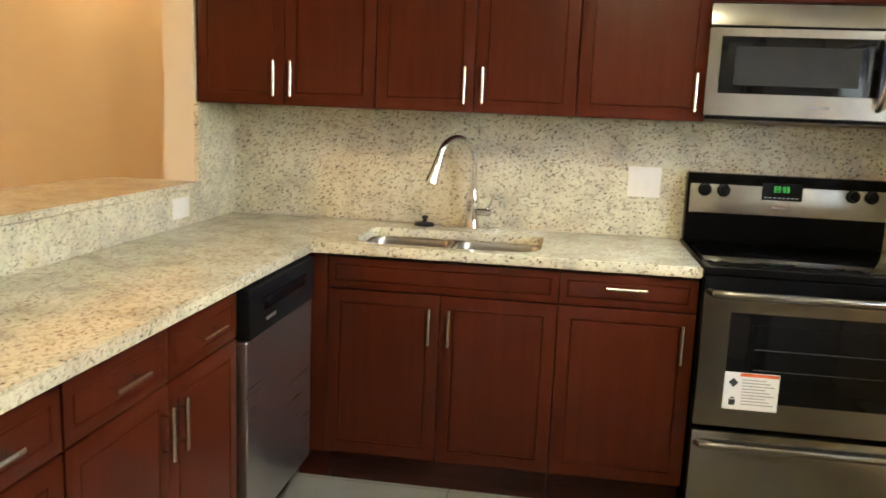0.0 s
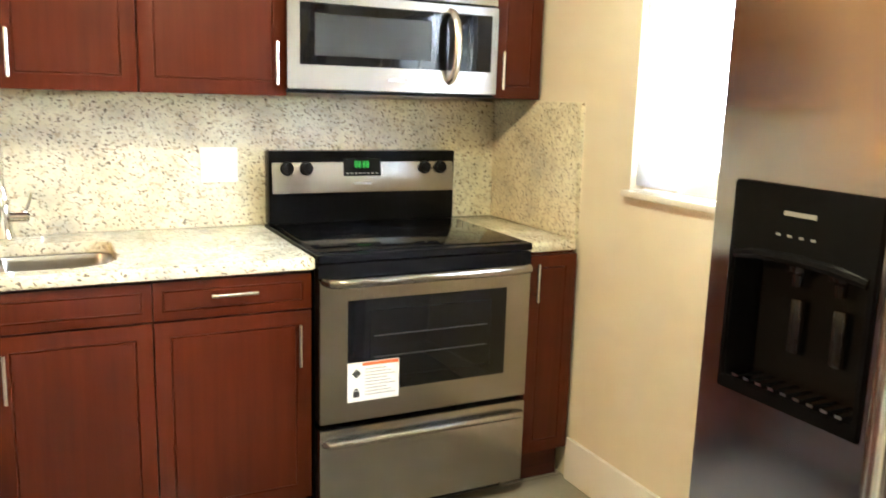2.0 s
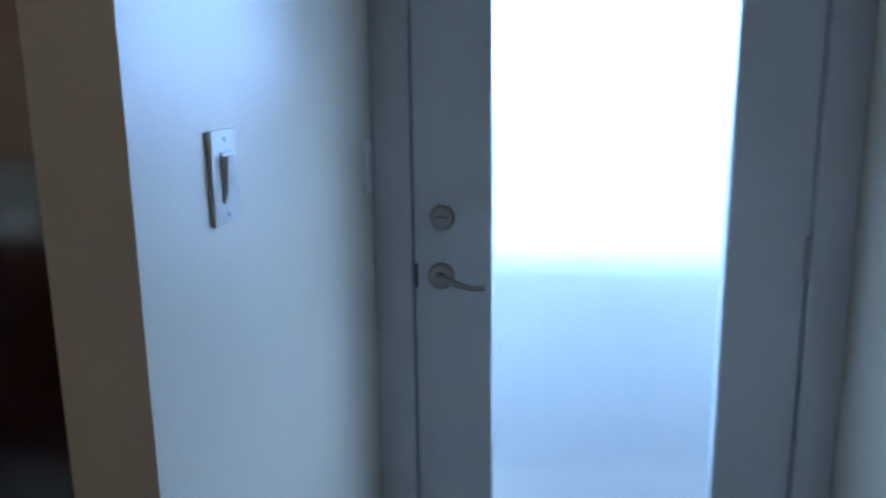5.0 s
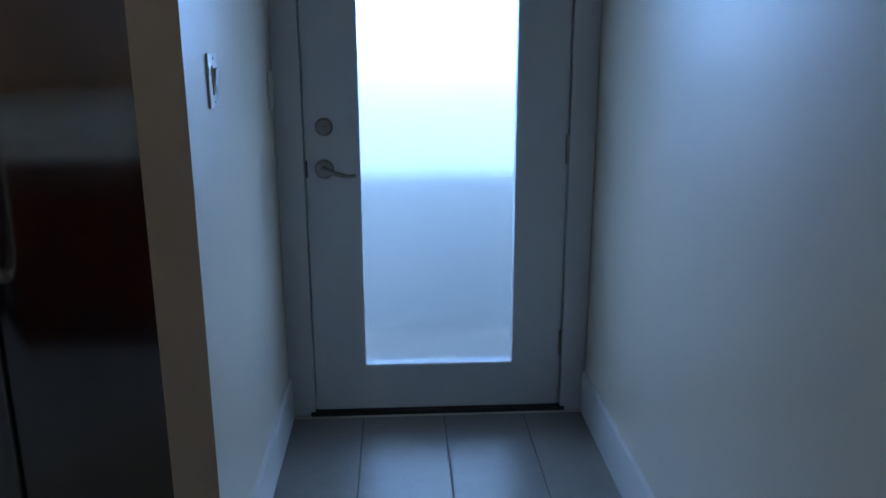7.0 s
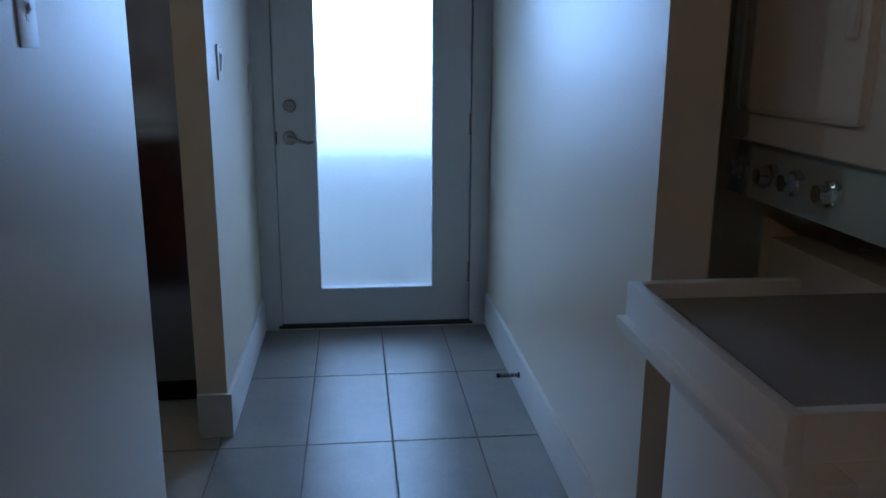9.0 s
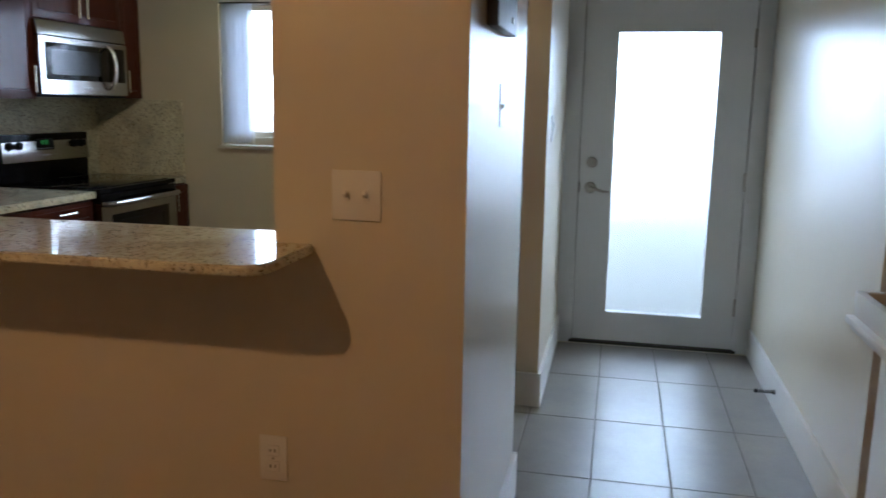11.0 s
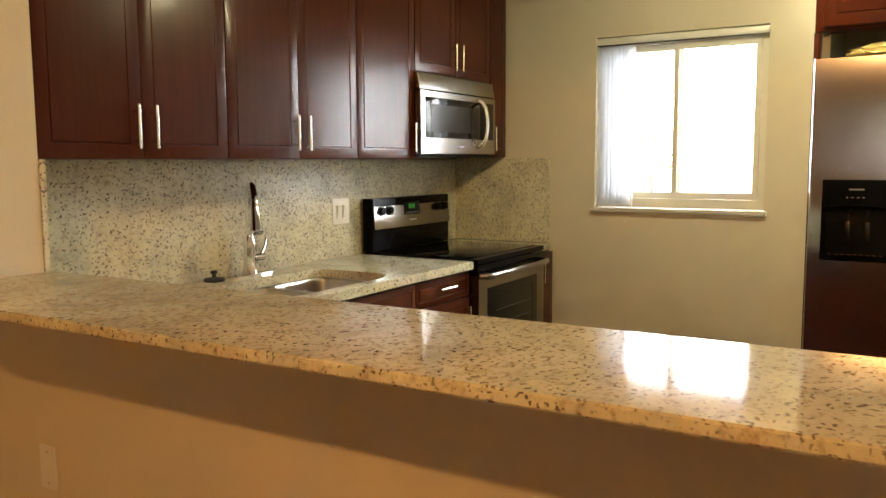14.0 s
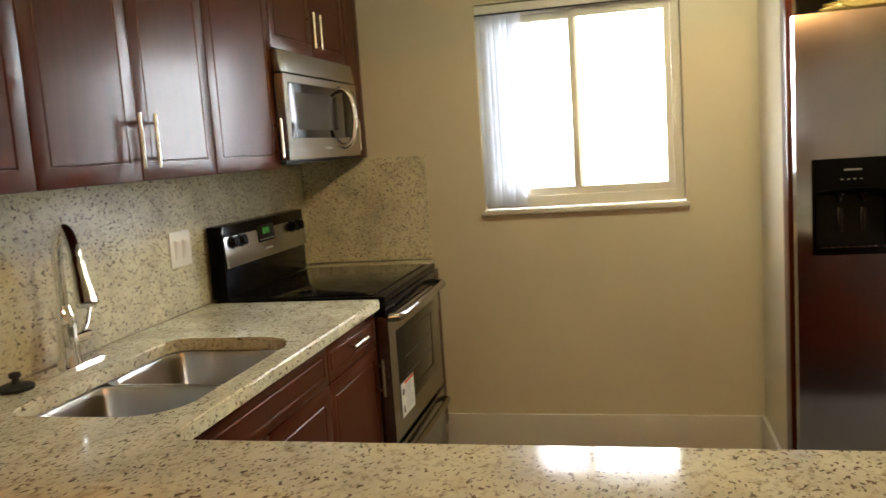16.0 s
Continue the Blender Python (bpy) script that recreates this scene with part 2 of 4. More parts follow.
# ---- builders ----
def box(x0, x1, y0, y1, z0, z1, bevel=0.0, seg=2):
    bm = bmesh.new()
    bmesh.ops.create_cube(bm, size=1.0)
    x0, x1, y0, y1, z0, z1 = min(x0, x1), max(x0, x1), min(y0, y1), max(y0, y1), min(z0, z1), max(z0, z1)
    for v in bm.verts:
        v.co = Vector((x0 + (v.co.x + 0.5) * (x1 - x0), y0 + (v.co.y + 0.5) * (y1 - y0), z0 + (v.co.z + 0.5) * (z1 - z0)))
    if bevel:
        bmesh.ops.bevel(bm, geom=bm.edges[:], offset=bevel, segments=seg, affect="EDGES", profile=0.6)
    return bm


def join(*bms):
    out = bmesh.new()
    for b in bms:
        me = bpy.data.meshes.new("tmp")
        b.to_mesh(me)
        out.from_mesh(me)
        bpy.data.meshes.remove(me)
        b.free()
    return out


def moved(bm, m):
    bm.transform(m)
    return bm


def rod(a, b, r, seg=14, r2=None, bevel=0.0):
    """A round bar from a to b."""
    a, b = Vector(a), Vector(b)
    bm = bmesh.new()
    bmesh.ops.create_cone(bm, cap_ends=True, segments=seg, radius1=r, radius2=r if r2 is None else r2, depth=(b - a).length)
    if bevel:
        rim = [e for e in bm.edges if abs(e.verts[0].co.z - e.verts[1].co.z) < 1e-6]
        bmesh.ops.bevel(bm, geom=rim, offset=bevel, segments=2, affect="EDGES")
    q = (b - a).to_track_quat("Z", "Y").to_matrix().to_4x4()
    bm.transform(Matrix.Translation((a + b) / 2) @ q)
    return bm


def tube(points, r, seg=12, flat=None):
    """A round or flattened bar swept along points; r may be a list."""
    pts = [Vector(p) for p in points]
    rs = r if isinstance(r, (list, tuple)) else [r] * len(pts)
    bm = bmesh.new()
    rings, up = [], None
    for i, p in enumerate(pts):
        d = (pts[min(i + 1, len(pts) - 1)] - pts[max(i - 1, 0)]).normalized()
        if up is None:
            up = d.orthogonal().normalized()
        up = (up - d * up.dot(d)).normalized()
        side = d.cross(up)
        ring = []
        for k in range(seg):
            a = 2 * math.pi * k / seg
            o = up * math.cos(a) + side * math.sin(a)
            o *= rs[i]
            if flat:
                axis, f = flat
                o -= Vector(axis) * o.dot(Vector(axis)) * (1 - f)
            ring.append(bm.verts.new(p + o))
        rings.append(ring)
    for a, b in zip(rings, rings[1:]):
        for k in range(seg):
            bm.faces.new((a[k], a[(k + 1) % seg], b[(k + 1) % seg], b[k]))
    bm.faces.new(rings[0][::-1])
    bm.faces.new(rings[-1])
    return bm


def eased(points, k=5):
    """More points along a smooth curve through the given ones."""
    p = [Vector(q) for q in points]
    out = []
    for i in range(len(p) - 1):
        a, b, c, d = p[max(i - 1, 0)], p[i], p[i + 1], p[min(i + 2, len(p) - 1)]
        for j in range(k):
            t = j / k
            out.append(0.5 * (2 * b + (c - a) * t + (2 * a - 5 * b + 4 * c - d) * t * t + (3 * b - a - 3 * c + d) * t ** 3))
    return out + [p[-1]]


def arc(center, radius, a0, a1, u, v, n=10):
    c, u, v = Vector(center), Vector(u), Vector(v)
    return [c + radius * (math.cos(radians(a)) * u + math.sin(radians(a)) * v) for a in np.linspace(a0, a1, n)]


def rounded_rect(x0, x1, y0, y1, r, n=6):
    """Corner points, counter-clockwise; r is one radius or four, from the lower left on."""
    rs = r if isinstance(r, (list, tuple)) else (r,) * 4
    cs = [(x0, y0, 1, 1, 180), (x1, y0, -1, 1, 270), (x1, y1, -1, -1, 0), (x0, y1, 1, -1, 90)]
    out = []
    for (cx, cy, sx, sy, a0), q in zip(cs, rs):
        if q <= 0:
            out.append((cx, cy))
            continue
        for k in range(n + 1):
            a = radians(a0 + 90 * k / n)
            out.append((cx + sx * q + q * math.cos(a), cy + sy * q + q * math.sin(a)))
    return out


def slab(outline, z0, z1, holes=(), bevel=0.0):
    """A flat slab of the given outline, with holes right through it."""
    bm = bmesh.new()
    edges = []
    for loop in (outline, *holes):
        vs = [bm.verts.new((x, y, z1)) for x, y in loop]
        edges += [bm.edges.new((vs[i], vs[(i + 1) % len(vs)])) for i in range(len(vs))]
    bmesh.ops.triangle_fill(bm, use_beauty=True, edges=edges)
    top = bm.faces[:]
    ex = bmesh.ops.extrude_face_region(bm, geom=top)
    low = [g for g in ex["geom"] if isinstance(g, bmesh.types.BMVert)]
    for v in low:
        v.co.z = z0
    bmesh.ops.recalc_face_normals(bm, faces=bm.faces[:])
    if bevel:
        rim = [e for e in bm.edges if len(e.link_faces) == 2 and e.calc_face_angle(0) > 1.0]
        bmesh.ops.bevel(bm, geom=rim, offset=bevel, segments=2, affect="EDGES")
    return bm


def lathe(profile, center, axis="z", seg=24):
    """A turned solid from (radius, height) pairs."""
    bm = bmesh.new()
    rings = []
    for r, h in profile:
        rings.append([bm.verts.new((r * math.cos(2 * math.pi * k / seg), r * math.sin(2 * math.pi * k / seg), h)) for k in range(seg)])
    for a, b in zip(rings, rings[1:]):
        for k in range(seg):
            bm.faces.new((a[k], a[(k + 1) % seg], b[(k + 1) % seg], b[k]))
    bm.faces.new(rings[0][::-1])
    bm.faces.new(rings[-1])
    turn = {"z": Matrix(), "x": Matrix.Rotation(radians(90), 4, "Y"), "-x": Matrix.Rotation(radians(-90), 4, "Y"),
            "y": Matrix.Rotation(radians(-90), 4, "X"), "-y": Matrix.Rotation(radians(90), 4, "X")}[axis]
    bm.transform(Matrix.Translation(center) @ turn)
    bmesh.ops.recalc_face_normals(bm, faces=bm.faces[:])
    return bm


def mesh_of(name, bm, mat, smooth=True):
    me = bpy.data.meshes.new(name)
    bm.to_mesh(me)
    bm.free()
    me.materials.append(mat)
    if smooth:
        me.shade_smooth()
        me.set_sharp_from_angle(angle=radians(35))
    return me


def solid(name, bm, mat, label, category, kind="", group=""):
    return tagged(new(name, mesh_of(name, bm, mat)), label, category, group, kind)


def thing(name, place, label, category, group="", kind=""):
    ob = new(name)
    ob.location = place
    ob.empty_display_size = 0.05
    return tagged(ob, label, category, group, kind)


def base_of(ob):
    """Where a thing or part stands, parents added up."""
    m = Matrix()
    while ob:
        m = ob.matrix_parent_inverse @ ob.matrix_basis if ob.parent else ob.matrix_basis
        return base_of(ob.parent) @ m if ob.parent else m
    return m


def part(name, bm, mat, parent, label=""):
    """Links bm, built at its true place, as one mesh under a thing or a part."""
    ob = new(name, mesh_of(name, bm, mat) if isinstance(bm, bmesh.types.BMesh) else bm)
    ob.parent = parent
    ob.matrix_parent_inverse = base_of(parent).inverted()
    return tagged(ob, label)


# ---- structure ----
CEIL = 2.44
WX = 3.48           # window wall
KX, LX = 0.56, 0.434  # the two faces of the bar wall
HY, HY2 = -3.015, -4.125  # the hall's two walls
BX0, BY1 = -6.0, 0.035     # living room extents
BY0 = -5.6


def upright(bm, x):
    """Turns a slab drawn in (y, z), with its thickness along z, to stand with its low face at x."""
    bm.transform(Matrix(((0, 0, 1, x), (1, 0, 0, 0), (0, 1, 0, 0), (0, 0, 0, 1))))
    bmesh.ops.recalc_face_normals(bm, faces=bm.faces[:])
    return bm


def ring_x(x0, x1, outer, inner, bevel=0.0):
    """A frame in the (y, z) plane, thick from x0 to x1; outer and inner are y0, y1, z0, z1."""
    o, i = [(min(q[:2]), max(q[:2]), q[2], q[3]) for q in (outer, inner)]
    return upright(slab(rounded_rect(*o, 0), 0, x1 - x0, [rounded_rect(*i, 0)], bevel), x0)


def ring_y(y0, y1, outer, inner, bevel=0.0):
    """A frame in the (x, z) plane, thick from y0 to y1; outer and inner are x0, x1, z0, z1."""
    bm = slab(rounded_rect(*outer, 0), 0, y1 - y0, [rounded_rect(*inner, 0)], bevel)
    bm.transform(Matrix(((1, 0, 0, 0), (0, 0, 1, y0), (0, 1, 0, 0), (0, 0, 0, 1))))
    bmesh.ops.recalc_face_normals(bm, faces=bm.faces[:])
    return bm


def wall_slabs(name, label, *boxes):
    return solid(name, join(*[box(*b) for b in boxes]), WALL, label, "wall", "structure")


wall_slabs("wall_north", "cream painted wall behind sink and living room", (BX0, WX + 0.14, BY1, BY1 + 0.12, 0, CEIL))
bm = slab([(BY1, 0), (BY0, 0), (BY0, CEIL), (BY1, CEIL)][::-1], 0, 0.14, [[(-0.87, 1.10), (-0.87, 2.035), (-1.75, 2.035), (-1.75, 1.10)], [(HY + 0.001, 0.0005), (HY + 0.001, 2.11), (HY2 - 0.001, 2.11), (HY2 - 0.001, 0.0005)]])
solid("wall_east", upright(bm, WX), WALL, "cream painted outside wall with window and entrance", "wall", "structure")
bm = slab([(BY1, 0), (-2.93, 0), (-2.93, CEIL), (BY1, CEIL)][::-1], 0, KX - LX, [[(-0.345, 1.049), (-0.345, 2.13), (-2.57, 2.13), (-2.57, 1.049)]])
solid("wall_bar", upright(bm, LX), WALL, "cream painted wall with a serving opening over the bar", "wall", "structure")
wall_slabs("wall_stub", "pale painted stub wall along the hall", (LX, 1.455, -2.93, HY, 0, CEIL))
wall_slabs("wall_fridge", "cream painted stub wall between refrigerator and hall", (2.375, WX - 0.0005, -2.912, HY, 0, CEIL))
wall_slabs("wall_return", "cream painted return beside the refrigerator", (2.84, WX, -2.055, -2.083, 0, CEIL))
wall_slabs("wall_hall_south", "pale painted hall wall ending at the laundry closet", (1.335, WX - 0.0005, HY2, HY2 - 0.13, 0, CEIL))
wall_slabs("wall_closet_back", "plain wall at the back of the closets", (BX0, WX, BY0, BY0 + 0.1, 0, CEIL), (1.75, 1.85, HY2 - 0.13, BY0, 0, CEIL))
wall_slabs("wall_closet_pier", "pale painted pier between the two closets", (0.0, 0.205, -4.00, -4.12, 0, CEIL),
           (0.06, 0.16, -4.12, BY0, 0, CEIL))
bm = slab([(BY1 + 0.12, 0), (BY0, 0), (BY0, CEIL), (BY1 + 0.12, CEIL)][::-1], 0, 0.1, [[(-1.55, 1.20), (-1.55, 2.10), (-2.55, 2.10), (-2.55, 1.20)]])
solid("wall_west", upright(bm, BX0 - 0.1), WALL, "plain cream wall closing the living room", "wall", "structure")
solid("ceiling", box(BX0 - 0.1, WX + 0.14, BY0, BY1 + 0.12, CEIL, CEIL + 0.1), CEILING, "plain white painted ceiling", "ceiling", "structure")

# baseboards
BH, BT = 0.163, 0.016


def baseboard(*runs):
    bms = []
    for x0, x1, y0, y1 in runs:
        bms.append(box(x0, x1, y0, y1, 0.0, BH, 0.003, 2))
    return solid("baseboard", join(*bms), WHITE, "tall white painted baseboard along the wall", "baseboard", "structure")


baseboard((WX - BT, WX, -0.625, -2.055))
baseboard((2.84, WX - BT, -2.039, -2.055))
baseboard((2.375, 3.49, HY, HY - BT), (2.359, 2.375, -2.912, HY - BT))
baseboard((1.335, 3.49, HY2, HY2 + BT), (1.319, 1.335, HY2 + BT, HY2 - 0.13))
baseboard((LX, 1.455, HY + 0.0, HY + 0.0 - BT), (1.455, 1.471, -2.93, HY + 0.0 - BT))
baseboard((LX - BT, LX, BY1 - BT, HY + 0.0 - BT))
baseboard((BX0, LX, BY1 - BT, BY1))

# outside
solid("ground", box(-400, 400, -400, 400, -0.25, -0.2), CONCRETE, "pale sunlit pavement outside", "ground", "structure")
solid("walkway", box(3.62, 4.47, -9, 1.0, -0.2, -0.03), CONCRETE, "pale concrete walkway outside the entrance", "walkway", "structure")
# Emissive sheet in place of the bright sky; lights window and door glass.
SKYGLOW = glow_mat("sky_glow_sheet", (0.90, 0.95, 1.0), 8.0)
solid("backdrop", box(120, 120.2, -160, 160, -0.2, 130), SKYGLOW, "glowing backdrop sheet in place of the bright hazy sky", "backdrop", "structure")
solid("parapet", box(4.47, 4.61, -9, -2.6, -0.2, 0.74, 0.01), STUCCO, "low pale stucco parapet along the walkway", "parapet", "structure")

# ---- openings ----
def build_window():
    w = thing("window_1", (WX, -1.31, 1.10), "white sliding window with cream vinyl frame", "window", kind="structure")
    y0, y1, z0, z1, x0, x1 = -0.87, -1.75, 1.122, 2.035, 3.535, 3.585
    part("window_frame", ring_x(x0, x1, (y0, y1, z0, z1), (y0 - 0.035, y1 + 0.04, z0 + 0.05, z1 - 0.05), 0.003), VINYL, w)
    for name, a, b, xs in (("sash", y0 - 0.036, -1.315, 3.560), ("sash", -1.275, y1 + 0.041, 3.532)):
        s = part(name, ring_x(xs, xs + 0.022, (a, b, z0 + 0.051, z1 - 0.051), (a - 0.028, b + 0.028, z0 + 0.085, z1 - 0.085), 0.003), VINYL, w)
        g = part("pane", box(xs + 0.009, xs + 0.013, a - 0.027, b + 0.027, z0 + 0.084, z1 - 0.084), CLEAR, s)
        g.visible_shadow = False
    part("window_sill", box(WX - 0.03, 3.54, -0.86, -1.765, 1.10, 1.121, 0.004), SILL, w, "pale marble window sill")


def build_living_window():
    w = thing("window_2", (BX0, -2.05, 1.20), "plain window lighting the living room", "window", kind="structure")
    part("window_frame", ring_x(BX0 - 0.08, BX0 - 0.03, (-1.55, -2.55, 1.20, 2.10), (-1.59, -2.51, 1.24, 2.06), 0.003), VINYL, w)
    part("pane", box(BX0 - 0.058, BX0 - 0.053, -1.591, -2.509, 1.241, 2.059), CLEAR, w).visible_shadow = False


def build_blind():
    b = thing("vertical_blind", (3.50, -1.3, 2.02), "white vertical blind drawn aside under its headrail", "blind")
    hr = part("headrail", box(3.486, 3.528, -0.872, -1.748, 1.994, 2.030, 0.004), PLATE, b, "white headrail")
    part("rail_lip", box(3.484, 3.49, -0.872, -1.748, 1.986, 1.9935, 0.001), BRONZE, hr, "thin dark rail lip")
    for k in range(9):
        y = -0.885 - 0.0205 * k
        bm = bmesh.new()
        rows = []
        for j in range(7):
            f = j / 6 - 0.5
            curve = 0.012 * (1 - 4 * f * f)
            a = radians(58 + 5 * math.sin(k * 2.1))
            dx, dy = 0.085 * f * math.sin(a) * 0.45 + curve * 0.4, -0.085 * f * math.cos(a) * 0.9 + curve * 0.3
            rows.append([bm.verts.new((3.512 + dx, y + dy, z)) for z in (1.136, 1.995)])
        for p, q in zip(rows, rows[1:]):
            bm.faces.new((p[0], q[0], q[1], p[1]))
        bmesh.ops.solidify(bm, geom=bm.faces[:], thickness=0.0012)
        part("vane", bm, BLIND, b)
    part("weight", box(3.505, 3.520, -1.062, -1.070, 1.124, 1.25, 0.002), PLATE, b, "clear white blind wand")


def build_door():
    d = thing("door_1", (3.52, -3.57, 0), "white entrance door with a long frosted glass light", "door", kind="structure")
    fx = 3.515
    y0, y1, z0, z1 = -3.112, -4.03, 0.02, 2.05
    gy0, gy1, gz0, gz1 = -3.302, -3.846, 0.20, 1.815
    slab_door = part("door_slab", ring_x(fx, fx + 0.044, (y0, y1, z0, z1), (gy0 + 0.012, gy1 - 0.012, gz0 - 0.012, gz1 + 0.012), 0.002), DOORPAINT, d)
    part("glass_bead", ring_x(fx - 0.010, fx + 0.05, (gy0 + 0.026, gy1 - 0.026, gz0 - 0.026, gz1 + 0.026), (gy0, gy1, gz0, gz1), 0.004), DOORPAINT, slab_door)
    g = part("pane", box(fx + 0.018, fx + 0.024, gy0 + 0.001, gy1 - 0.001, gz0 - 0.001, gz1 + 0.001), FROST, slab_door, "frosted glass")
    g.visible_shadow = False
    part("door_frame", join(box(3.50, 3.60, HY - 0.001, y0 - 0.004 + 0.008, 0, 2.11, 0.003), box(3.50, 3.60, y1 - 0.004, HY2 + 0.001, 0, 2.11, 0.003),
                            box(3.50, 3.60, y0 + 0.004, y1 - 0.004, 2.055, 2.11, 0.003)), DOORPAINT, d)
    part("door_stop", join(box(3.561, 3.575, y0 + 0.004, y0 - 0.012, 0, 2.054), box(3.561, 3.575, y1 - 0.004, y1 + 0.012, 0, 2.054)), BRONZE, d, "dark weatherstrip")
    part("threshold", box(3.495, 3.62, y0 + 0.02, y1 - 0.02, 0, 0.017, 0.004), BRONZE, d, "dark metal threshold")
    part("deadbolt", join(lathe([(0.031, 0), (0.031, 0.006), (0.026, 0.013), (0.004, 0.014)], (fx, -3.181, 1.081), "-x"), box(fx - 0.026, fx - 0.012, -3.168, -3.194, 1.077, 1.085, 0.002)), DULLNICKEL, d, "satin nickel deadbolt with a thumb turn")
    lever = part("lever_handle", lathe([(0.033, 0), (0.033, 0.006), (0.027, 0.012), (0.013, 0.014), (0.012, 0.045), (0.010, 0.046)], (fx, -3.178, 0.935), "-x"), DULLNICKEL, d, "satin nickel lever handle")
    part("lever", tube([(fx - 0.04, -3.172, 0.937), (fx - 0.044, -3.20, 0.933), (fx - 0.044, -3.23, 0.922), (fx - 0.042, -3.26, 0.914), (fx - 0.04, -3.288, 0.917)], [0.010, 0.0095, 0.008, 0.007, 0.006], 10), DULLNICKEL, lever)
    part("strike", box(fx - 0.003, fx + 0.01, -3.113, -3.119, 0.905, 0.965), BRONZE, d, "dark latch plate")
    for z in (0.27, 0.995, 1.78):
        part("hinge", join(rod((fx - 0.006, -4.034, z - 0.05), (fx - 0.006, -4.034, z + 0.05), 0.007, 10), box(fx - 0.003, fx + 0.004, -4.022, -4.046, z - 0.05, z + 0.05)), DULLNICKEL, d, "satin nickel hinge")


build_window()
build_living_window()
build_blind()
build_door()


# ---- cabinets ----
def panel(w, h, t=0.019, inset=0.06):
    """A slab door w wide (x), h high (z), its face at y = 0 and its back at y = t, with a routed line all round."""
    bm = box(0, w, 0, t, 0, h, 0.0015, 2)
    bm.faces.ensure_lookup_table()
    face = max((f for f in bm.faces if f.normal.y < -0.9), key=lambda f: f.calc_area())
    k = min(inset, h * 0.30, w * 0.30)
    bmesh.ops.inset_region(bm, faces=[face], thickness=k)
    for run, drop in ((0.0010, -0.0016), (0.0022, -0.0016), (0.0022, 0.0), (0.0022, 0.0016), (0.0010, 0.0016)):
        bmesh.ops.inset_region(bm, faces=[face], thickness=run, depth=drop)
    return bm


def pull(length, upright=True):
    """A bar pull centred on the origin, standing out along -y."""
    h = length / 2
    if upright:
        return join(rod((0, -0.030, -h), (0, -0.030, h), 0.0058, 12, bevel=0.001), rod((0, 0, -h * 0.66), (0, -0.030, -h * 0.66), 0.0045, 10), rod((0, 0, h * 0.66), (0, -0.030, h * 0.66), 0.0045, 10))
    return join(rod((-h, -0.030, 0), (h, -0.030, 0), 0.0058, 12, bevel=0.001), rod((-h * 0.66, 0, 0), (-h * 0.66, -0.030, 0), 0.0045, 10), rod((h * 0.66, 0, 0), (h * 0.66, -0.030, 0), 0.0045, 10))


def facing(wall):
    """Cabinet space (x along the front, front at y = 0, body towards +y) to the room."""
    return Matrix.Identity(4) if wall == "north" else Matrix.Rotation(radians(90), 4, "Z") if wall == "west" else Matrix.Rotation(radians(-90), 4, "Z")


def cabinet(name, m, w, depth, z0, z1, fronts, label, group, kick=True, hollow=False):
    """fronts: (kind, x0, x1, z0, z1, handle) with handle (x, z, upright) or None, all in cabinet space."""
    c = thing(name, m.translation, label, "cabinet", group)
    low = z0 + (0.125 if kick else 0)
    if hollow:
        shell = [box(0.001, w - 0.001, 0.021, depth, low, 0.64, 0.001), box(0.001, w - 0.001, 0.021, 0.039, 0.641, z1, 0.001),
                 box(0.001, 0.004, 0.0395, depth, 0.641, z1), box(w - 0.004, w - 0.001, 0.0395, depth, 0.641, z1)]
    else:
        shell = [box(0.001, w - 0.001, 0.021, depth, low, z1, 0.001)]
    body = join(*shell, *([box(0.001, w - 0.001, 0.075, depth, z0, low - 0.0005)] if kick else []))
    part("body", moved(body, m), CHERRY, c)
    if kick:
        part("toe_kick", moved(box(0.001, w - 0.001, 0.060, 0.0745, z0, low, 0.001), m), KICK, c, "dark recessed toe kick")
    for kind, x0, x1, a, b, handle in fronts:
        d = part(kind, moved(panel(x1 - x0 - 0.003, b - a - 0.003), m @ Matrix.Translation((x0 + 0.0015, 0, a + 0.0015))), CHERRY, c)
        if handle:
            hx, hz, up = handle
            part("handle", moved(pull(0.135, up), m @ Matrix.Translation((hx, 0, hz))), NICKEL, d, "brushed nickel bar handle")
    return c


N = lambda x, y: Matrix.Translation((x, y, 0)) @ facing("north")
BASE, UP = "base cabinets", "wall cabinets"
FY = -0.632
# sink run
m = N(1.20, FY)
cabinet("base_cabinet", m, 0.82, 0.63, 0, 0.875, [("drawer_front", 0, 0.82, 0.752, 0.868, None), ("door", 0, 0.41, 0.13, 0.75, (0.375, 0.64, True)), ("door", 0.41, 0.82, 0.13, 0.75, (0.445, 0.64, True))],
        "dark cherry sink cabinet with two doors under the sink", BASE, True, True)
m = N(2.02, FY)
cabinet("base_cabinet", m, 0.462, 0.63, 0, 0.875, [("drawer", 0, 0.462, 0.752, 0.868, (0.225, 0.822, False)), ("door", 0, 0.462, 0.13, 0.75, (0.418, 0.645, True))],
        "dark cherry cabinet with one drawer beside the range", BASE)
m = N(3.262, FY)
cabinet("base_cabinet", m, 0.20, 0.63, 0, 0.875, [("door", 0, 0.20, 0.13, 0.868, (0.022, 0.775, True))], "narrow dark cherry cabinet between range and wall", BASE)
part_filler = solid("corner_filler", join(box(1.118, 1.199, FY + 0.002, FY + 0.02, 0.125, 0.875, 0.001), box(1.08, 1.199, FY + 0.06, FY + 0.075, 0, 0.124)), CHERRY, "dark cherry filler strip in the inner corner", "filler strip")
# bar leg: fronts at x = 1.15, facing +x
W = lambda y: Matrix.Translation((1.126, y, 0)) @ facing("west")


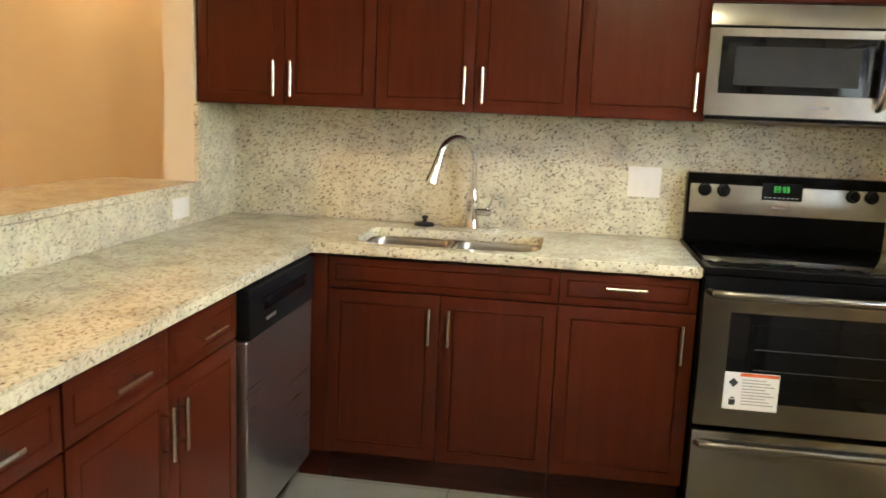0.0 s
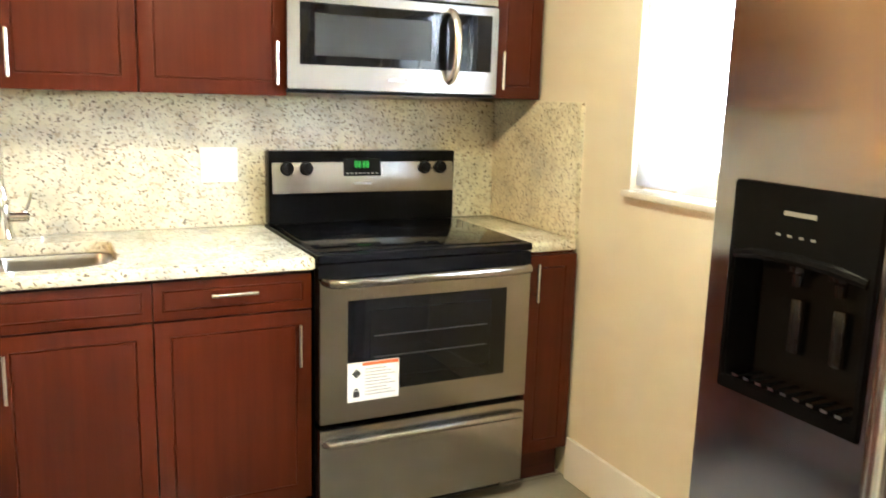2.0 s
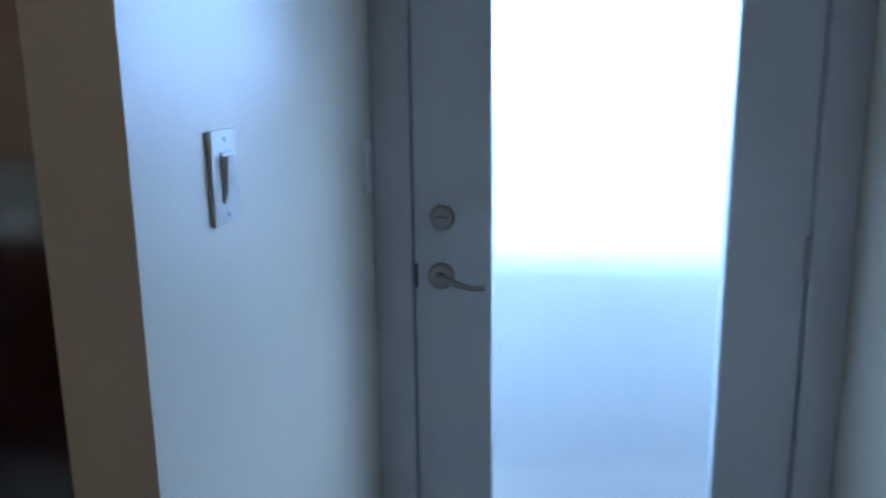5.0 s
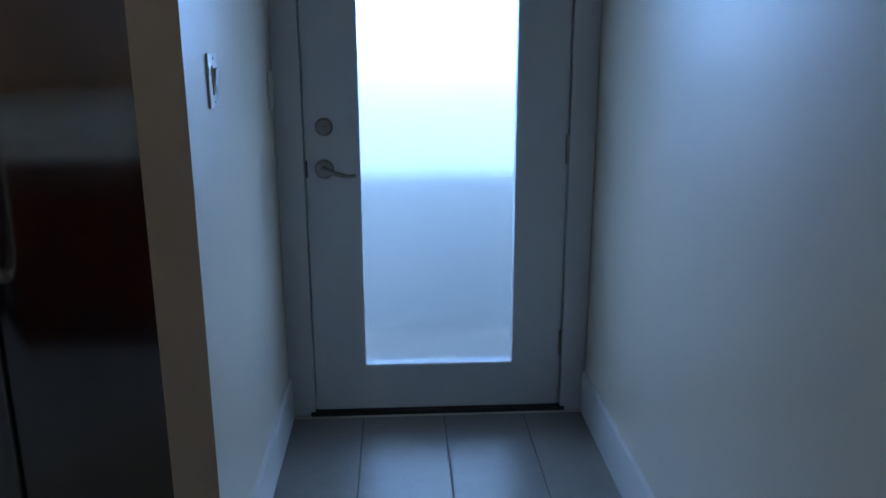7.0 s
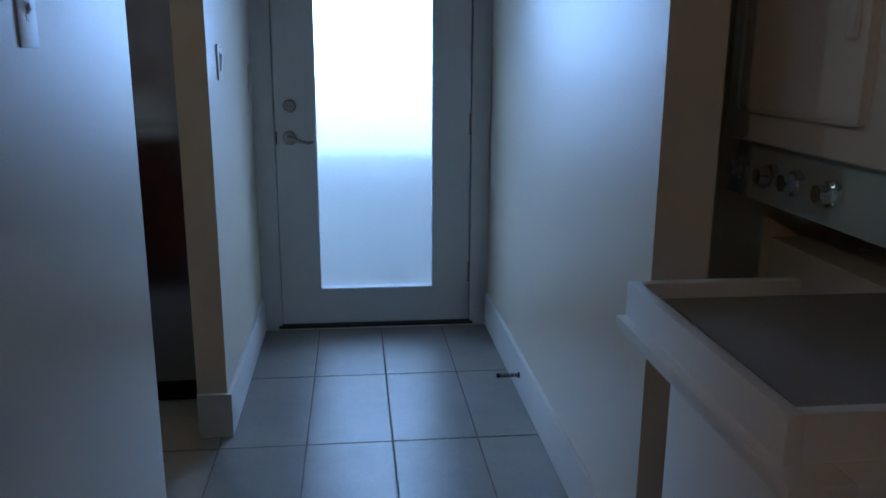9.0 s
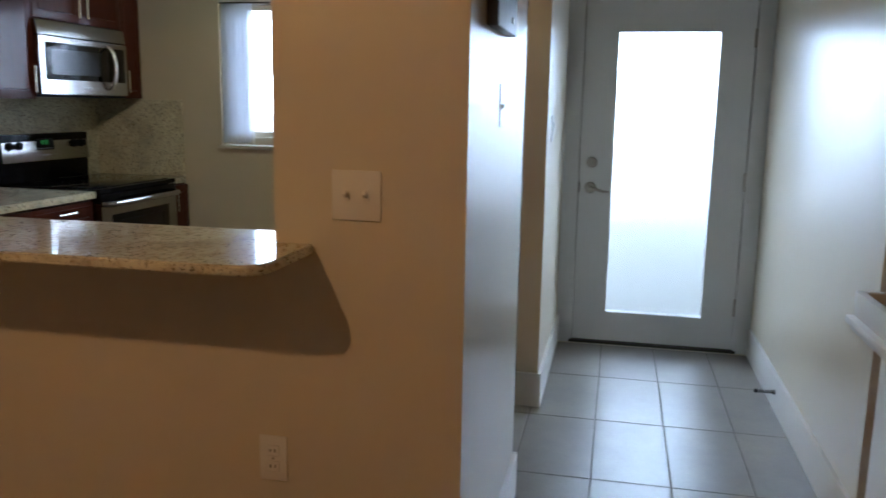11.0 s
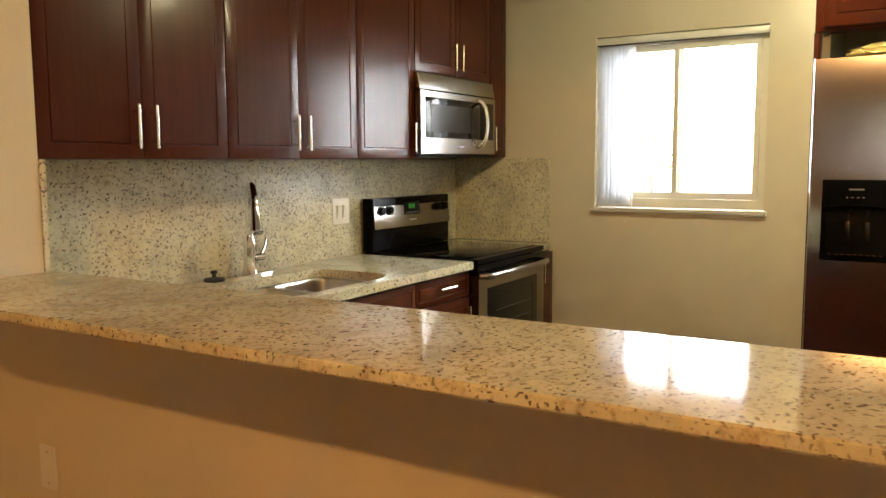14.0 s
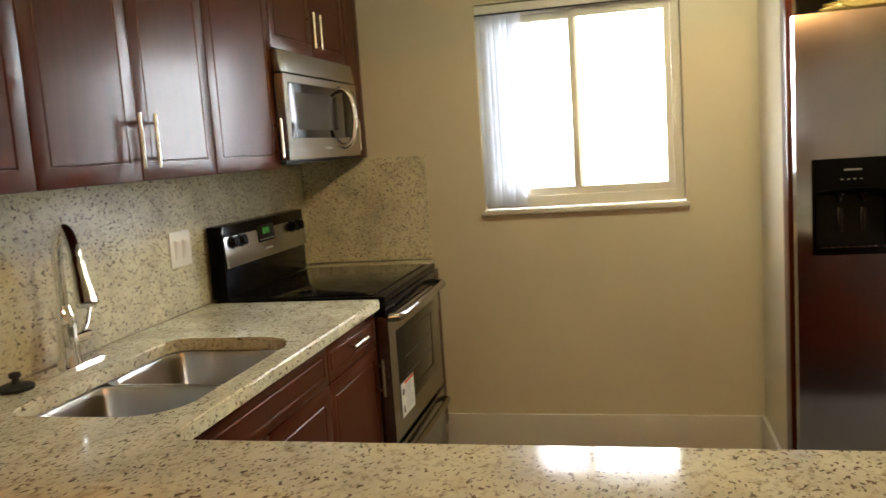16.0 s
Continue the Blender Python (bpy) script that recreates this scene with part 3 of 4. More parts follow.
def bar_unit(y_end, w, label):
    h = w / 2
    return cabinet("base_cabinet", W(y_end), w, 0.560, 0, 0.875,
                   [("drawer", 0, h, 0.735, 0.868, (h / 2, 0.803, False)), ("drawer", h, w, 0.735, 0.868, (1.5 * h, 0.803, False)),
                    ("door", 0, h, 0.13, 0.732, (h - 0.035, 0.622, True)), ("door", h, w, 0.13, 0.732, (h + 0.035, 0.622, True))], label, BASE)


bar_unit(-2.07, 0.80, "dark cherry cabinet with two drawers beside the dishwasher")
bar_unit(-2.925, 0.85, "dark cherry cabinet with two drawers under the bar")

# wall cabinets
UY = -0.332
ZB, ZT = 1.388, 2.30
for x0, w, label in ((0.565, 0.717, "tall dark cherry wall cabinet beside the opening"), (1.284, 0.753, "dark cherry wall cabinet over the sink")):
    h = w / 2
    cabinet("wall_cabinet", N(x0, UY), w, 0.325, ZB, ZT, [("door", 0, h, ZB, ZT, (h - 0.035, 1.488, True)), ("door", h, w, ZB, ZT, (h + 0.032, 1.488, True))], label, UP, False)
cabinet("wall_cabinet", N(2.038, UY), 0.455, 0.325, ZB, ZT, [("door", 0, 0.455, ZB, ZT, (0.415, 1.490, True))], "single-door dark cherry wall cabinet beside the microwave", UP, False)
cabinet("wall_cabinet", N(2.496, UY), 0.764, 0.325, 1.805, ZT, [("door", 0, 0.382, 1.805, ZT, (0.347, 1.90, True)), ("door", 0.382, 0.764, 1.805, ZT, (0.417, 1.90, True))], "short dark cherry cabinet above the microwave", UP, False)
cabinet("wall_cabinet", N(3.262, UY), 0.20, 0.325, 1.40, ZT, [("door", 0, 0.20, 1.40, ZT, (0.022, 1.50, True))], "narrow dark cherry wall cabinet by the window wall", UP, False)
# over the fridge, facing -x
cabinet("wall_cabinet", Matrix.Translation((2.72, -2.035, 0)) @ facing("east"), 0.872, 0.115, 1.872, 2.35,
        [("door", 0.03, 0.47, 1.885, 2.35, None), ("door", 0.47, 0.870, 1.885, 2.35, None)], "dark cherry cabinet above the refrigerator", UP, False)
solid("side_panel", box(2.746, 2.839, -2.033, -2.0545, 0.0, 1.87, 0.001), CHERRY, "dark cherry side panel beside the refrigerator", "panel")

# ---- granite ----
SINKS = [rounded_rect(1.268, 1.588, -0.578, -0.188, (0.11, 0.045, 0.045, 0.05)), rounded_rect(1.618, 1.942, -0.578, -0.188, (0.045, 0.11, 0.05, 0.045))]
outline = [(0.563, -2.928), (1.146, -2.928), (1.146, -0.654), (2.486, -0.654), (2.486, 0.0), (0.563, 0.0)]
solid("countertop", slab(outline, 0.877, 0.914, [rounded_rect(1.264, 1.946, -0.584, -0.182, (0.12, 0.12, 0.06, 0.06), 10)[::-1]], 0.004), GRANITE, "polished speckled cream granite countertop with an undermount sink", "countertop")
solid("countertop", box(3.249, 3.462, -0.62, 0.0, 0.877, 0.914, 0.003), GRANITE, "small speckled granite worktop beside the range", "countertop")
solid("backsplash", box(0.58, 3.46, 0.002, 0.034, 0.9145, 1.387, 0.0015), HONED, "speckled granite slab backsplash behind the sink", "backsplash")
solid("backsplash", box(3.461, 3.4795, -0.604, 0.033, 0.9145, 1.396, 0.0015), HONED, "speckled granite backsplash on the window wall", "backsplash")
bs = slab([(0.033, 0.9145), (0.033, 1.387), (-0.35, 1.387), (-0.35, 1.0485), (-2.57, 1.0485), (-2.57, 0.9145)], 0, 0.018, (), 0.0012)
bs.transform(Matrix(((0, 0, 1, 0.5605), (1, 0, 0, 0), (0, 1, 0, 0), (0, 0, 0, 1))))
bmesh.ops.recalc_face_normals(bs, faces=bs.faces[:])
solid("backsplash", bs, HONED, "speckled granite backsplash below the bar ledge", "backsplash")
bar = [(0.588, -0.347), (0.433, -0.347), (0.226, -0.342), (0.200, -0.375), (0.150, -0.68), (0.148, -2.58), (0.156, -2.63), (0.180, -2.655), (0.22, -2.664), (0.433, -2.664), (0.433, -2.568), (0.588, -2.568)]
solid("bar_top", slab(bar, 1.0525, 1.0755, (), 0.004), GRANITE, "polished speckled granite bar ledge over the half wall", "bar counter")


# ---- sink and faucet ----
def build_sink():
    s = thing("sink", (1.605, -0.38, 0.70), "double-bowl stainless undermount sink set in granite", "sink")
    for loop in SINKS:
        bm = bmesh.new()
        cx, cy = sum(p[0] for p in loop) / len(loop), sum(p[1] for p in loop) / len(loop)
        rings = []
        for f, z in ((1.075, 0.8762), (1.0, 0.8755), (0.985, 0.868), (0.975, 0.86), (0.95, 0.72), (0.92, 0.70), (0.85, 0.692), (0.16, 0.686), (0.14, 0.680), (0.02, 0.678)):
            if f > 0.2:
                rings.append([bm.verts.new((cx + (x - cx) * f, cy + (y - cy) * f, z)) for x, y in loop])
            else:
                n = len(loop)
                rings.append([bm.verts.new((cx + 0.3 * f * math.cos(math.atan2(y - cy, x - cx)), cy + 0.3 * f * math.sin(math.atan2(y - cy, x - cx)), z)) for x, y in loop])
        n = len(loop)
        for a, b in zip(rings, rings[1:]):
            for k in range(n):
                bm.faces.new((a[k], a[(k + 1) % n], b[(k + 1) % n], b[k]))
        bm.faces.new(rings[-1])
        bmesh.ops.recalc_face_normals(bm, faces=bm.faces[:])
        part("bowl", bm, SINKSTEEL, s)
        part("drain", lathe([(0.045, 0), (0.045, 0.004), (0.036, 0.005), (0.030, 0.002), (0.002, 0.002)], (cx, cy, 0.688)), CHROME, s, "chrome drain")


def build_faucet():
    x, y = 1.642, -0.066
    f = thing("faucet", (x, y, 0.914), "chrome gooseneck pull-down faucet on a deck plate", "faucet")
    d = Vector((-0.62, -0.78, 0)).normalized()
    part("deck_plate", slab(rounded_rect(x - 0.125, x + 0.125, y - 0.03, y + 0.03, 0.029), 0.9142, 0.921, (), 0.002), CHROME, f)
    part("body", lathe([(0.033, 0), (0.031, 0.01), (0.0265, 0.03), (0.0255, 0.10), (0.027, 0.115), (0.022, 0.14), (0.0165, 0.16)], (x, y, 0.921)), CHROME, f)
    top = Vector((x, y, 1.188))
    r = 0.098
    pts = [Vector((x, y, 1.06)), Vector((x, y, 1.13))] + arc(top + d * r, r, 180, 15, d, (0, 0, 1), 14)
    part("spout", tube(pts, 0.0145, 14), CHROME, f)
    tip, way = pts[-1], (pts[-1] - pts[-2]).normalized()
    part("spray_head", tube([tip - way * 0.005, tip + way * 0.01, tip + way * 0.02, tip + way * 0.05, tip + way * 0.09, tip + way * 0.112, tip + way * 0.116], [0.015, 0.0175, 0.0175, 0.019, 0.025, 0.0275, 0.024], 16), CHROME, f)
    lever = part("lever_base", rod((x + 0.015, y, 0.985), (x + 0.078, y - 0.004, 0.985), 0.0165, 16, bevel=0.004), CHROME, f)
    part("lever", tube([(x + 0.055, y - 0.004, 0.990), (x + 0.075, y - 0.008, 1.02), (x + 0.088, y - 0.012, 1.065)], [0.007, 0.006, 0.0045], 10), CHROME, lever)
    st = thing("sink_stopper", (1.445, -0.066, 0.914), "black rubber sink stopper lying on the granite", "stopper")
    part("cap", lathe([(0.040, 0.0), (0.042, 0.008), (0.036, 0.013), (0.018, 0.016), (0.004, 0.017)], (1.445, -0.066, 0.9142)), RUBBER, st)
    part("knob", lathe([(0.009, 0.0), (0.008, 0.012), (0.014, 0.016), (0.013, 0.026), (0.004, 0.028)], (1.445, -0.066, 0.9302)), RUBBER, st)


build_sink()
build_faucet()


# ---- wall plates ----
def wall_plate(kind, origin, right, out, w, h, items, label, category, depth=1.0):
    """A cover plate centred at origin; right and out are its axes; items are (name, dx, dz)."""
    u, o, k = Vector(right), Vector(out), Vector((0, 0, 1))
    m = Matrix((( u.x, -o.x, 0, origin[0]), (u.y, -o.y, 0, origin[1]), (0, 0, 1, origin[2]), (0, 0, 0, 1))) @ Matrix.Diagonal((1, depth, 1, 1))
    p = thing(kind, origin, label, category)
    part("plate", moved(box(-w / 2, w / 2, -0.006, 0, -h / 2, h / 2, 0.0025, 2), m), PLATE, p)
    for name, dx, dz in items:
        if name == "rocker":
            r = part("rocker", moved(join(box(dx - 0.0165, dx + 0.0165, -0.009, -0.005, dz - 0.033, dz + 0.033, 0.001), moved(box(-0.013, 0.013, -0.006, 0, -0.028, 0.028, 0.001), Matrix.Translation((dx, -0.007, dz)) @ Matrix.Rotation(radians(6), 4, "X"))), m), PLATE, p)
        elif name == "toggle":
            part("toggle", moved(join(box(dx - 0.006, dx + 0.006, -0.0075, -0.005, dz - 0.013, dz + 0.013, 0.0005), moved(box(-0.004, 0.004, -0.018, 0, -0.005, 0.005, 0.001), Matrix.Translation((dx, -0.006, dz)) @ Matrix.Rotation(radians(-28), 4, "X"))), m), PLATE, p)
        elif name == "socket":
            so = part("socket", moved(join(*[box(dx - 0.0165, dx + 0.0165, -0.0085, -0.005, dz + s - 0.0135, dz + s + 0.0135, 0.0035, 3) for s in (-0.02, 0.02)]), m), PLATE, p)
            for sz in (-0.02, 0.02):
                for a in (-0.006, 0.006):
                    part("slot", moved(box(dx + a - 0.0012, dx + a + 0.0012, -0.0092, -0.0086, dz + sz - 0.0035, dz + sz + 0.0045), m), INK, so)
        elif name == "screw":
            part("screw", moved(lathe([(0.0032, 0), (0.0032, 0.001), (0.001, 0.0015)], (dx, -0.006, dz), "-y", 10), m), SCREW, p)
    return p


SC1 = [("screw", 0, 0.042), ("screw", 0, -0.042)]
wall_plate("switch_plate", (2.333, 0.0015, 1.138), (1, 0, 0), (0, -1, 0), 0.130, 0.123, [("rocker", -0.024, 0), ("rocker", 0.024, 0)], "white double rocker switch plate on the granite", "switch plate")
wall_plate("outlet_plate", (0.5795, -0.513, 0.988), (0, 1, 0), (1, 0, 0), 0.130, 0.078, [("rocker", 0, 0)], "white outlet plate set in the granite below the bar", "outlet")
wall_plate("switch_plate", (2.606, HY - 0.0005, 1.292), (1, 0, 0), (0, -1, 0), 0.086, 0.122, [("rocker", 0, 0), ("screw", 0, 0.049), ("screw", 0, -0.049)], "single white rocker switch on the hall wall", "switch plate")
wall_plate("switch_plate", (3.443, HY - 0.0005, 1.21), (1, 0, 0), (0, -1, 0), 0.075, 0.122, [("rocker", 0, 0)], "white switch plate beside the entrance door", "switch plate")
wall_plate("switch_plate", (LX - 0.0005, -2.767, 1.19), (0, -1, 0), (-1, 0, 0), 0.114, 0.112, [("toggle", -0.023, 0), ("toggle", 0.023, 0)], "double toggle switch plate on the bar wall", "switch plate")
wall_plate("switch_plate", (0.92, HY - 0.0005, 1.392), (1, 0, 0), (0, -1, 0), 0.070, 0.114, [("toggle", 0, -0.006)], "single white toggle switch on the hall side", "switch plate", 0.35)
wall_plate("outlet_plate", (LX - 0.0005, -2.557, 0.547), (0, -1, 0), (-1, 0, 0), 0.070, 0.114, [("socket", 0, 0), ("screw", 0, 0)], "cream outlet plate low on the bar wall", "outlet")
wall_plate("outlet_plate", (LX - 0.0005, -0.518, 0.590), (0, -1, 0), (-1, 0, 0), 0.068, 0.116, [("screw", 0, 0.042), ("screw", 0, -0.042)], "blank cream cover plate low on the bar wall", "cover plate")


# ---- dishwasher ----
def build_dishwasher():
    d = thing("dishwasher", (0.9, -0.955, 0), "stainless dishwasher with black control panel", "dishwasher")
    y0, y1, x = -0.668, -1.262, 1.126
    part("tub", box(0.60, x - 0.022, y0, y1, 0.10, 0.872), GREYBODY, d)
    part("door", box(x - 0.02, x + 0.026, y0 - 0.003, y1 + 0.003, 0.125, 0.715, 0.006, 3), steel_mat("dishwasher_steel", (0.52, 0.50, 0.48), 0.30, "y"), d)
    c = part("control_panel", box(x - 0.02, x + 0.034, y0 - 0.003, y1 + 0.003, 0.718, 0.870, 0.010, 3), BLACKPLASTIC, d, "black control panel")
    part("pocket_handle", box(x + 0.0345, x + 0.040, -0.78, -1.15, 0.79, 0.826, 0.0025), BLACK, c)
    part("badge", box(x + 0.0343, x + 0.0352, -1.05, -1.13, 0.752, 0.762), GREYINK, c)
    part("toe_panel", box(x - 0.07, x - 0.055, y0, y1, 0.0, 0.122), BLACKPLASTIC, d)


# ---- range ----
def build_range():
    r = thing("range", (2.867, -0.33, 0), "stainless electric range with black glass cooktop", "range")
    x0, x1 = 2.492, 3.243
    part("body", join(box(x0, x1, -0.62, -0.02, 0.045, 0.895, 0.002), box(x0 + 0.03, x1 - 0.03, -0.58, -0.06, 0.0, 0.045)), BLACK, r)
    top = part("cooktop", box(x0 - 0.004, x1 + 0.004, -0.672, -0.02, 0.896, 0.922, 0.007, 3), BLACK, r, "black enamel cooktop rim")
    part("glass", box(x0 + 0.018, x1 - 0.018, -0.63, -0.10, 0.9225, 0.9255, 0.001), COOKTOP, top, "black ceramic glass")
    for cx, cy, rad in ((2.69, -0.47, 0.105), (3.05, -0.47, 0.085), (2.69, -0.22, 0.078), (3.05, -0.22, 0.105)):
        ring = bmesh.new()
        a = [ring.verts.new((cx + rad * math.cos(t * math.pi / 20), cy + rad * math.sin(t * math.pi / 20), 0.9258)) for t in range(40)]
        b = [ring.verts.new((cx + (rad - 0.003) * math.cos(t * math.pi / 20), cy + (rad - 0.003) * math.sin(t * math.pi / 20), 0.9258)) for t in range(40)]
        for k in range(40):
            ring.faces.new((a[k], a[(k + 1) % 40], b[(k + 1) % 40], b[k]))
        part("burner_mark", ring, plain("burner_print", (0.010, 0.010, 0.010), 0.25) if "burner_print" not in bpy.data.materials else bpy.data.materials["burner_print"], top)
    # back guard, leaning slightly back
    bg = part("back_guard", box(x0 + 0.002, x1 - 0.002, -0.075, -0.012, 0.923, 1.192, 0.006), BLACK, r, "black back guard")
    lean = Matrix.Translation((0, -0.078, 1.035)) @ Matrix.Rotation(radians(-7), 4, "X")
    cp = part("control_panel", moved(box(x0 + 0.012, x1 - 0.008, -0.011, 0.0, 0.0, 0.150, 0.004), lean), STEEL, bg, "stainless control panel")
    for kx in (2.56, 2.632, 3.11, 3.178):
        k = part("knob", moved(join(lathe([(0.026, 0), (0.025, 0.004), (0.020, 0.006), (0.018, 0.022), (0.003, 0.023)], (kx, -0.0112, 0.092), "-y", 20), box(kx - 0.003, kx + 0.003, -0.037, -0.02, 0.072, 0.112, 0.001)), lean), BLACKPLASTIC, cp, "black control knob")
    disp = part("clock_display", moved(box(2.775, 2.925, -0.0135, -0.0112, 0.062, 0.128, 0.001), lean), BLACKPLASTIC, cp, "black clock display")
    segs = []
    for i, dx in enumerate((0.0, 0.014, 0.032, 0.046)):
        x = 2.82 + dx
        segs += [box(x, x + 0.009, -0.0143, -0.0138, z, z + 0.0028) for z in (0.094, 0.104, 0.114)] + [box(x + s, x + s + 0.0022, -0.0143, -0.0138, 0.094, 0.1165) for s in (0, 0.0068)]
    part("digits", moved(join(*segs), lean), LED, cp, "green lit clock digits")
    part("button_print", moved(join(*[box(2.785 + 0.0165 * i, 2.795 + 0.0165 * i, -0.0142, -0.0137, 0.070, 0.074) for i in range(8)]), lean), GREYINK, cp)
    part("badge", moved(box(2.815, 2.885, -0.0118, -0.0112, 0.03, 0.038), lean), GREYINK, cp)
    # oven door
    fy = -0.675
    door = part("oven_door", ring_y(fy, -0.622, (x0 + 0.002, x1 - 0.002, 0.383, 0.845), (2.585, 3.148, 0.475, 0.775), 0.002), STEEL, r, "stainless oven door")
    part("window", box(2.584, 3.149, fy - 0.0015, -0.64, 0.474, 0.776, 0.001), DARKGLASS, door, "dark oven window")
    part("inner_window", join(box(2.655, 3.09, fy - 0.0022, fy - 0.0016, 0.515, 0.517), box(2.655, 3.09, fy - 0.0022, fy - 0.0016, 0.738, 0.740), box(2.655, 2.657, fy - 0.0022, fy - 0.0016, 0.517, 0.738), box(3.088, 3.09, fy - 0.0022, fy - 0.0016, 0.517, 0.738)), BLACKPLASTIC, door)
    part("oven_rack", join(*[box(2.67, 3.075, fy - 0.0021, fy - 0.0016, z, z + 0.003) for z in (0.585, 0.655)]), GREYBODY, door)
    part("top_trim", box(x0, x1, fy + 0.004, -0.622, 0.848, 0.893, 0.003), BLACK, door, "black vent trim")
    part("handle", join(tube([(x0 + 0.02, fy + 0.002, 0.842), (x0 + 0.03, fy - 0.028, 0.842), (x0 + 0.07, fy - 0.042, 0.842), (x1 - 0.07, fy - 0.042, 0.842), (x1 - 0.03, fy - 0.028, 0.842), (x1 - 0.02, fy + 0.002, 0.842)], 0.0155, 12)), STEEL, door, "stainless oven handle")
    dr = part("drawer", box(x0 + 0.002, x1 - 0.002, fy, -0.622, 0.062, 0.362, 0.004), STEEL, r, "stainless storage drawer")
    part("handle", tube([(x0 + 0.02, fy + 0.002, 0.318), (x0 + 0.03, fy - 0.02, 0.320), (x0 + 0.08, fy - 0.027, 0.322), (x1 - 0.08, fy - 0.027, 0.322), (x1 - 0.03, fy - 0.02, 0.320), (x1 - 0.02, fy + 0.002, 0.318)], 0.013, 12), STEEL, dr)
    lb = part("warning_label", box(2.582, 2.757, fy - 0.0030, fy - 0.0024, 0.447, 0.576), PAPER, door, "white paper label with an orange band")
    part("band", box(2.632, 2.755, fy - 0.0035, fy - 0.0031, 0.563, 0.574), ORANGE, lb)
    marks = [moved(box(-0.011, 0.011, -0.0005, 0, -0.011, 0.011), Matrix.Translation((2.612, fy - 0.0031, 0.540)) @ Matrix.Rotation(radians(45), 4, "Y")), box(2.602, 2.622, fy - 0.0035, fy - 0.0031, 0.462, 0.482), box(2.606, 2.618, fy - 0.0035, fy - 0.0031, 0.484, 0.490)]
    for mk in marks:
        part("mark", mk, INK, lb)
    part("text_line", join(*[box(2.64, 2.64 + 0.09 + 0.02 * ((i * 7) % 3 - 1) * 0.7, fy - 0.0034, fy - 0.0031, 0.550 - 0.0105 * i, 0.5530 - 0.0105 * i) for i in range(9)]), GREYINK, lb)


# ---- microwave ----
def build_microwave():
    m = thing("microwave", (2.865, -0.2, 1.41), "stainless over-range microwave with dark window", "microwave")
    x0, x1, y = 2.482, 3.250, -0.372
    part("body", box(x0 + 0.012, x1 + 0.004, -0.337, 0.0, 1.412, 1.800, 0.003), BLACK, m)
    part("bottom_trim", box(x0 + 0.006, x1 - 0.002, -0.357, -0.02, 1.400, 1.4115, 0.003), BLACKPLASTIC, m)
    part("top_grille", moved(box(x0, x1, -0.0, 0.034, 0.0, 0.082, 0.008, 3), Matrix.Translation((0, y + 0.002, 1.720)) @ Matrix.Rotation(radians(-9), 4, "X")), STEEL, m, "sloping stainless top vent")
    d = part("door", ring_y(y, -0.339, (x0, x1, 1.414, 1.714), (2.525, 3.222, 1.492, 1.684), 0.002), STEEL, m, "stainless door")
    part("window", box(2.524, 3.07, y - 0.002, -0.342, 1.491, 1.685, 0.001), DARKGLASS, d, "dark door window")
    part("screen", box(2.572, 2.985, y - 0.003, y - 0.0021, 1.520, 1.652, 0.0), plain("window_mesh", (0.014, 0.015, 0.016), 0.2), d)
    part("control_panel", box(3.071, 3.222, y - 0.0025, -0.342, 1.491, 1.685, 0.001), DARKGLASS, m, "black control panel")
    part("handle", tube([(3.058, y, 1.690), (3.058, y - 0.022, 1.682), (3.062, y - 0.040, 1.655), (3.066, y - 0.048, 1.60), (3.066, y - 0.048, 1.545), (3.062, y - 0.040, 1.490), (3.058, y - 0.022, 1.462), (3.058, y, 1.454)], 0.0145, 12, ((0, 1, 0), 0.7)), NICKEL, m, "curved stainless handle")
    part("badge", box(2.83, 2.90, y - 0.0006, y, 1.446, 1.455), GREYINK, d)
    part("light_lens", box(2.70, 2.76, -0.30, -0.25, 1.397, 1.3995), PLATE, m)


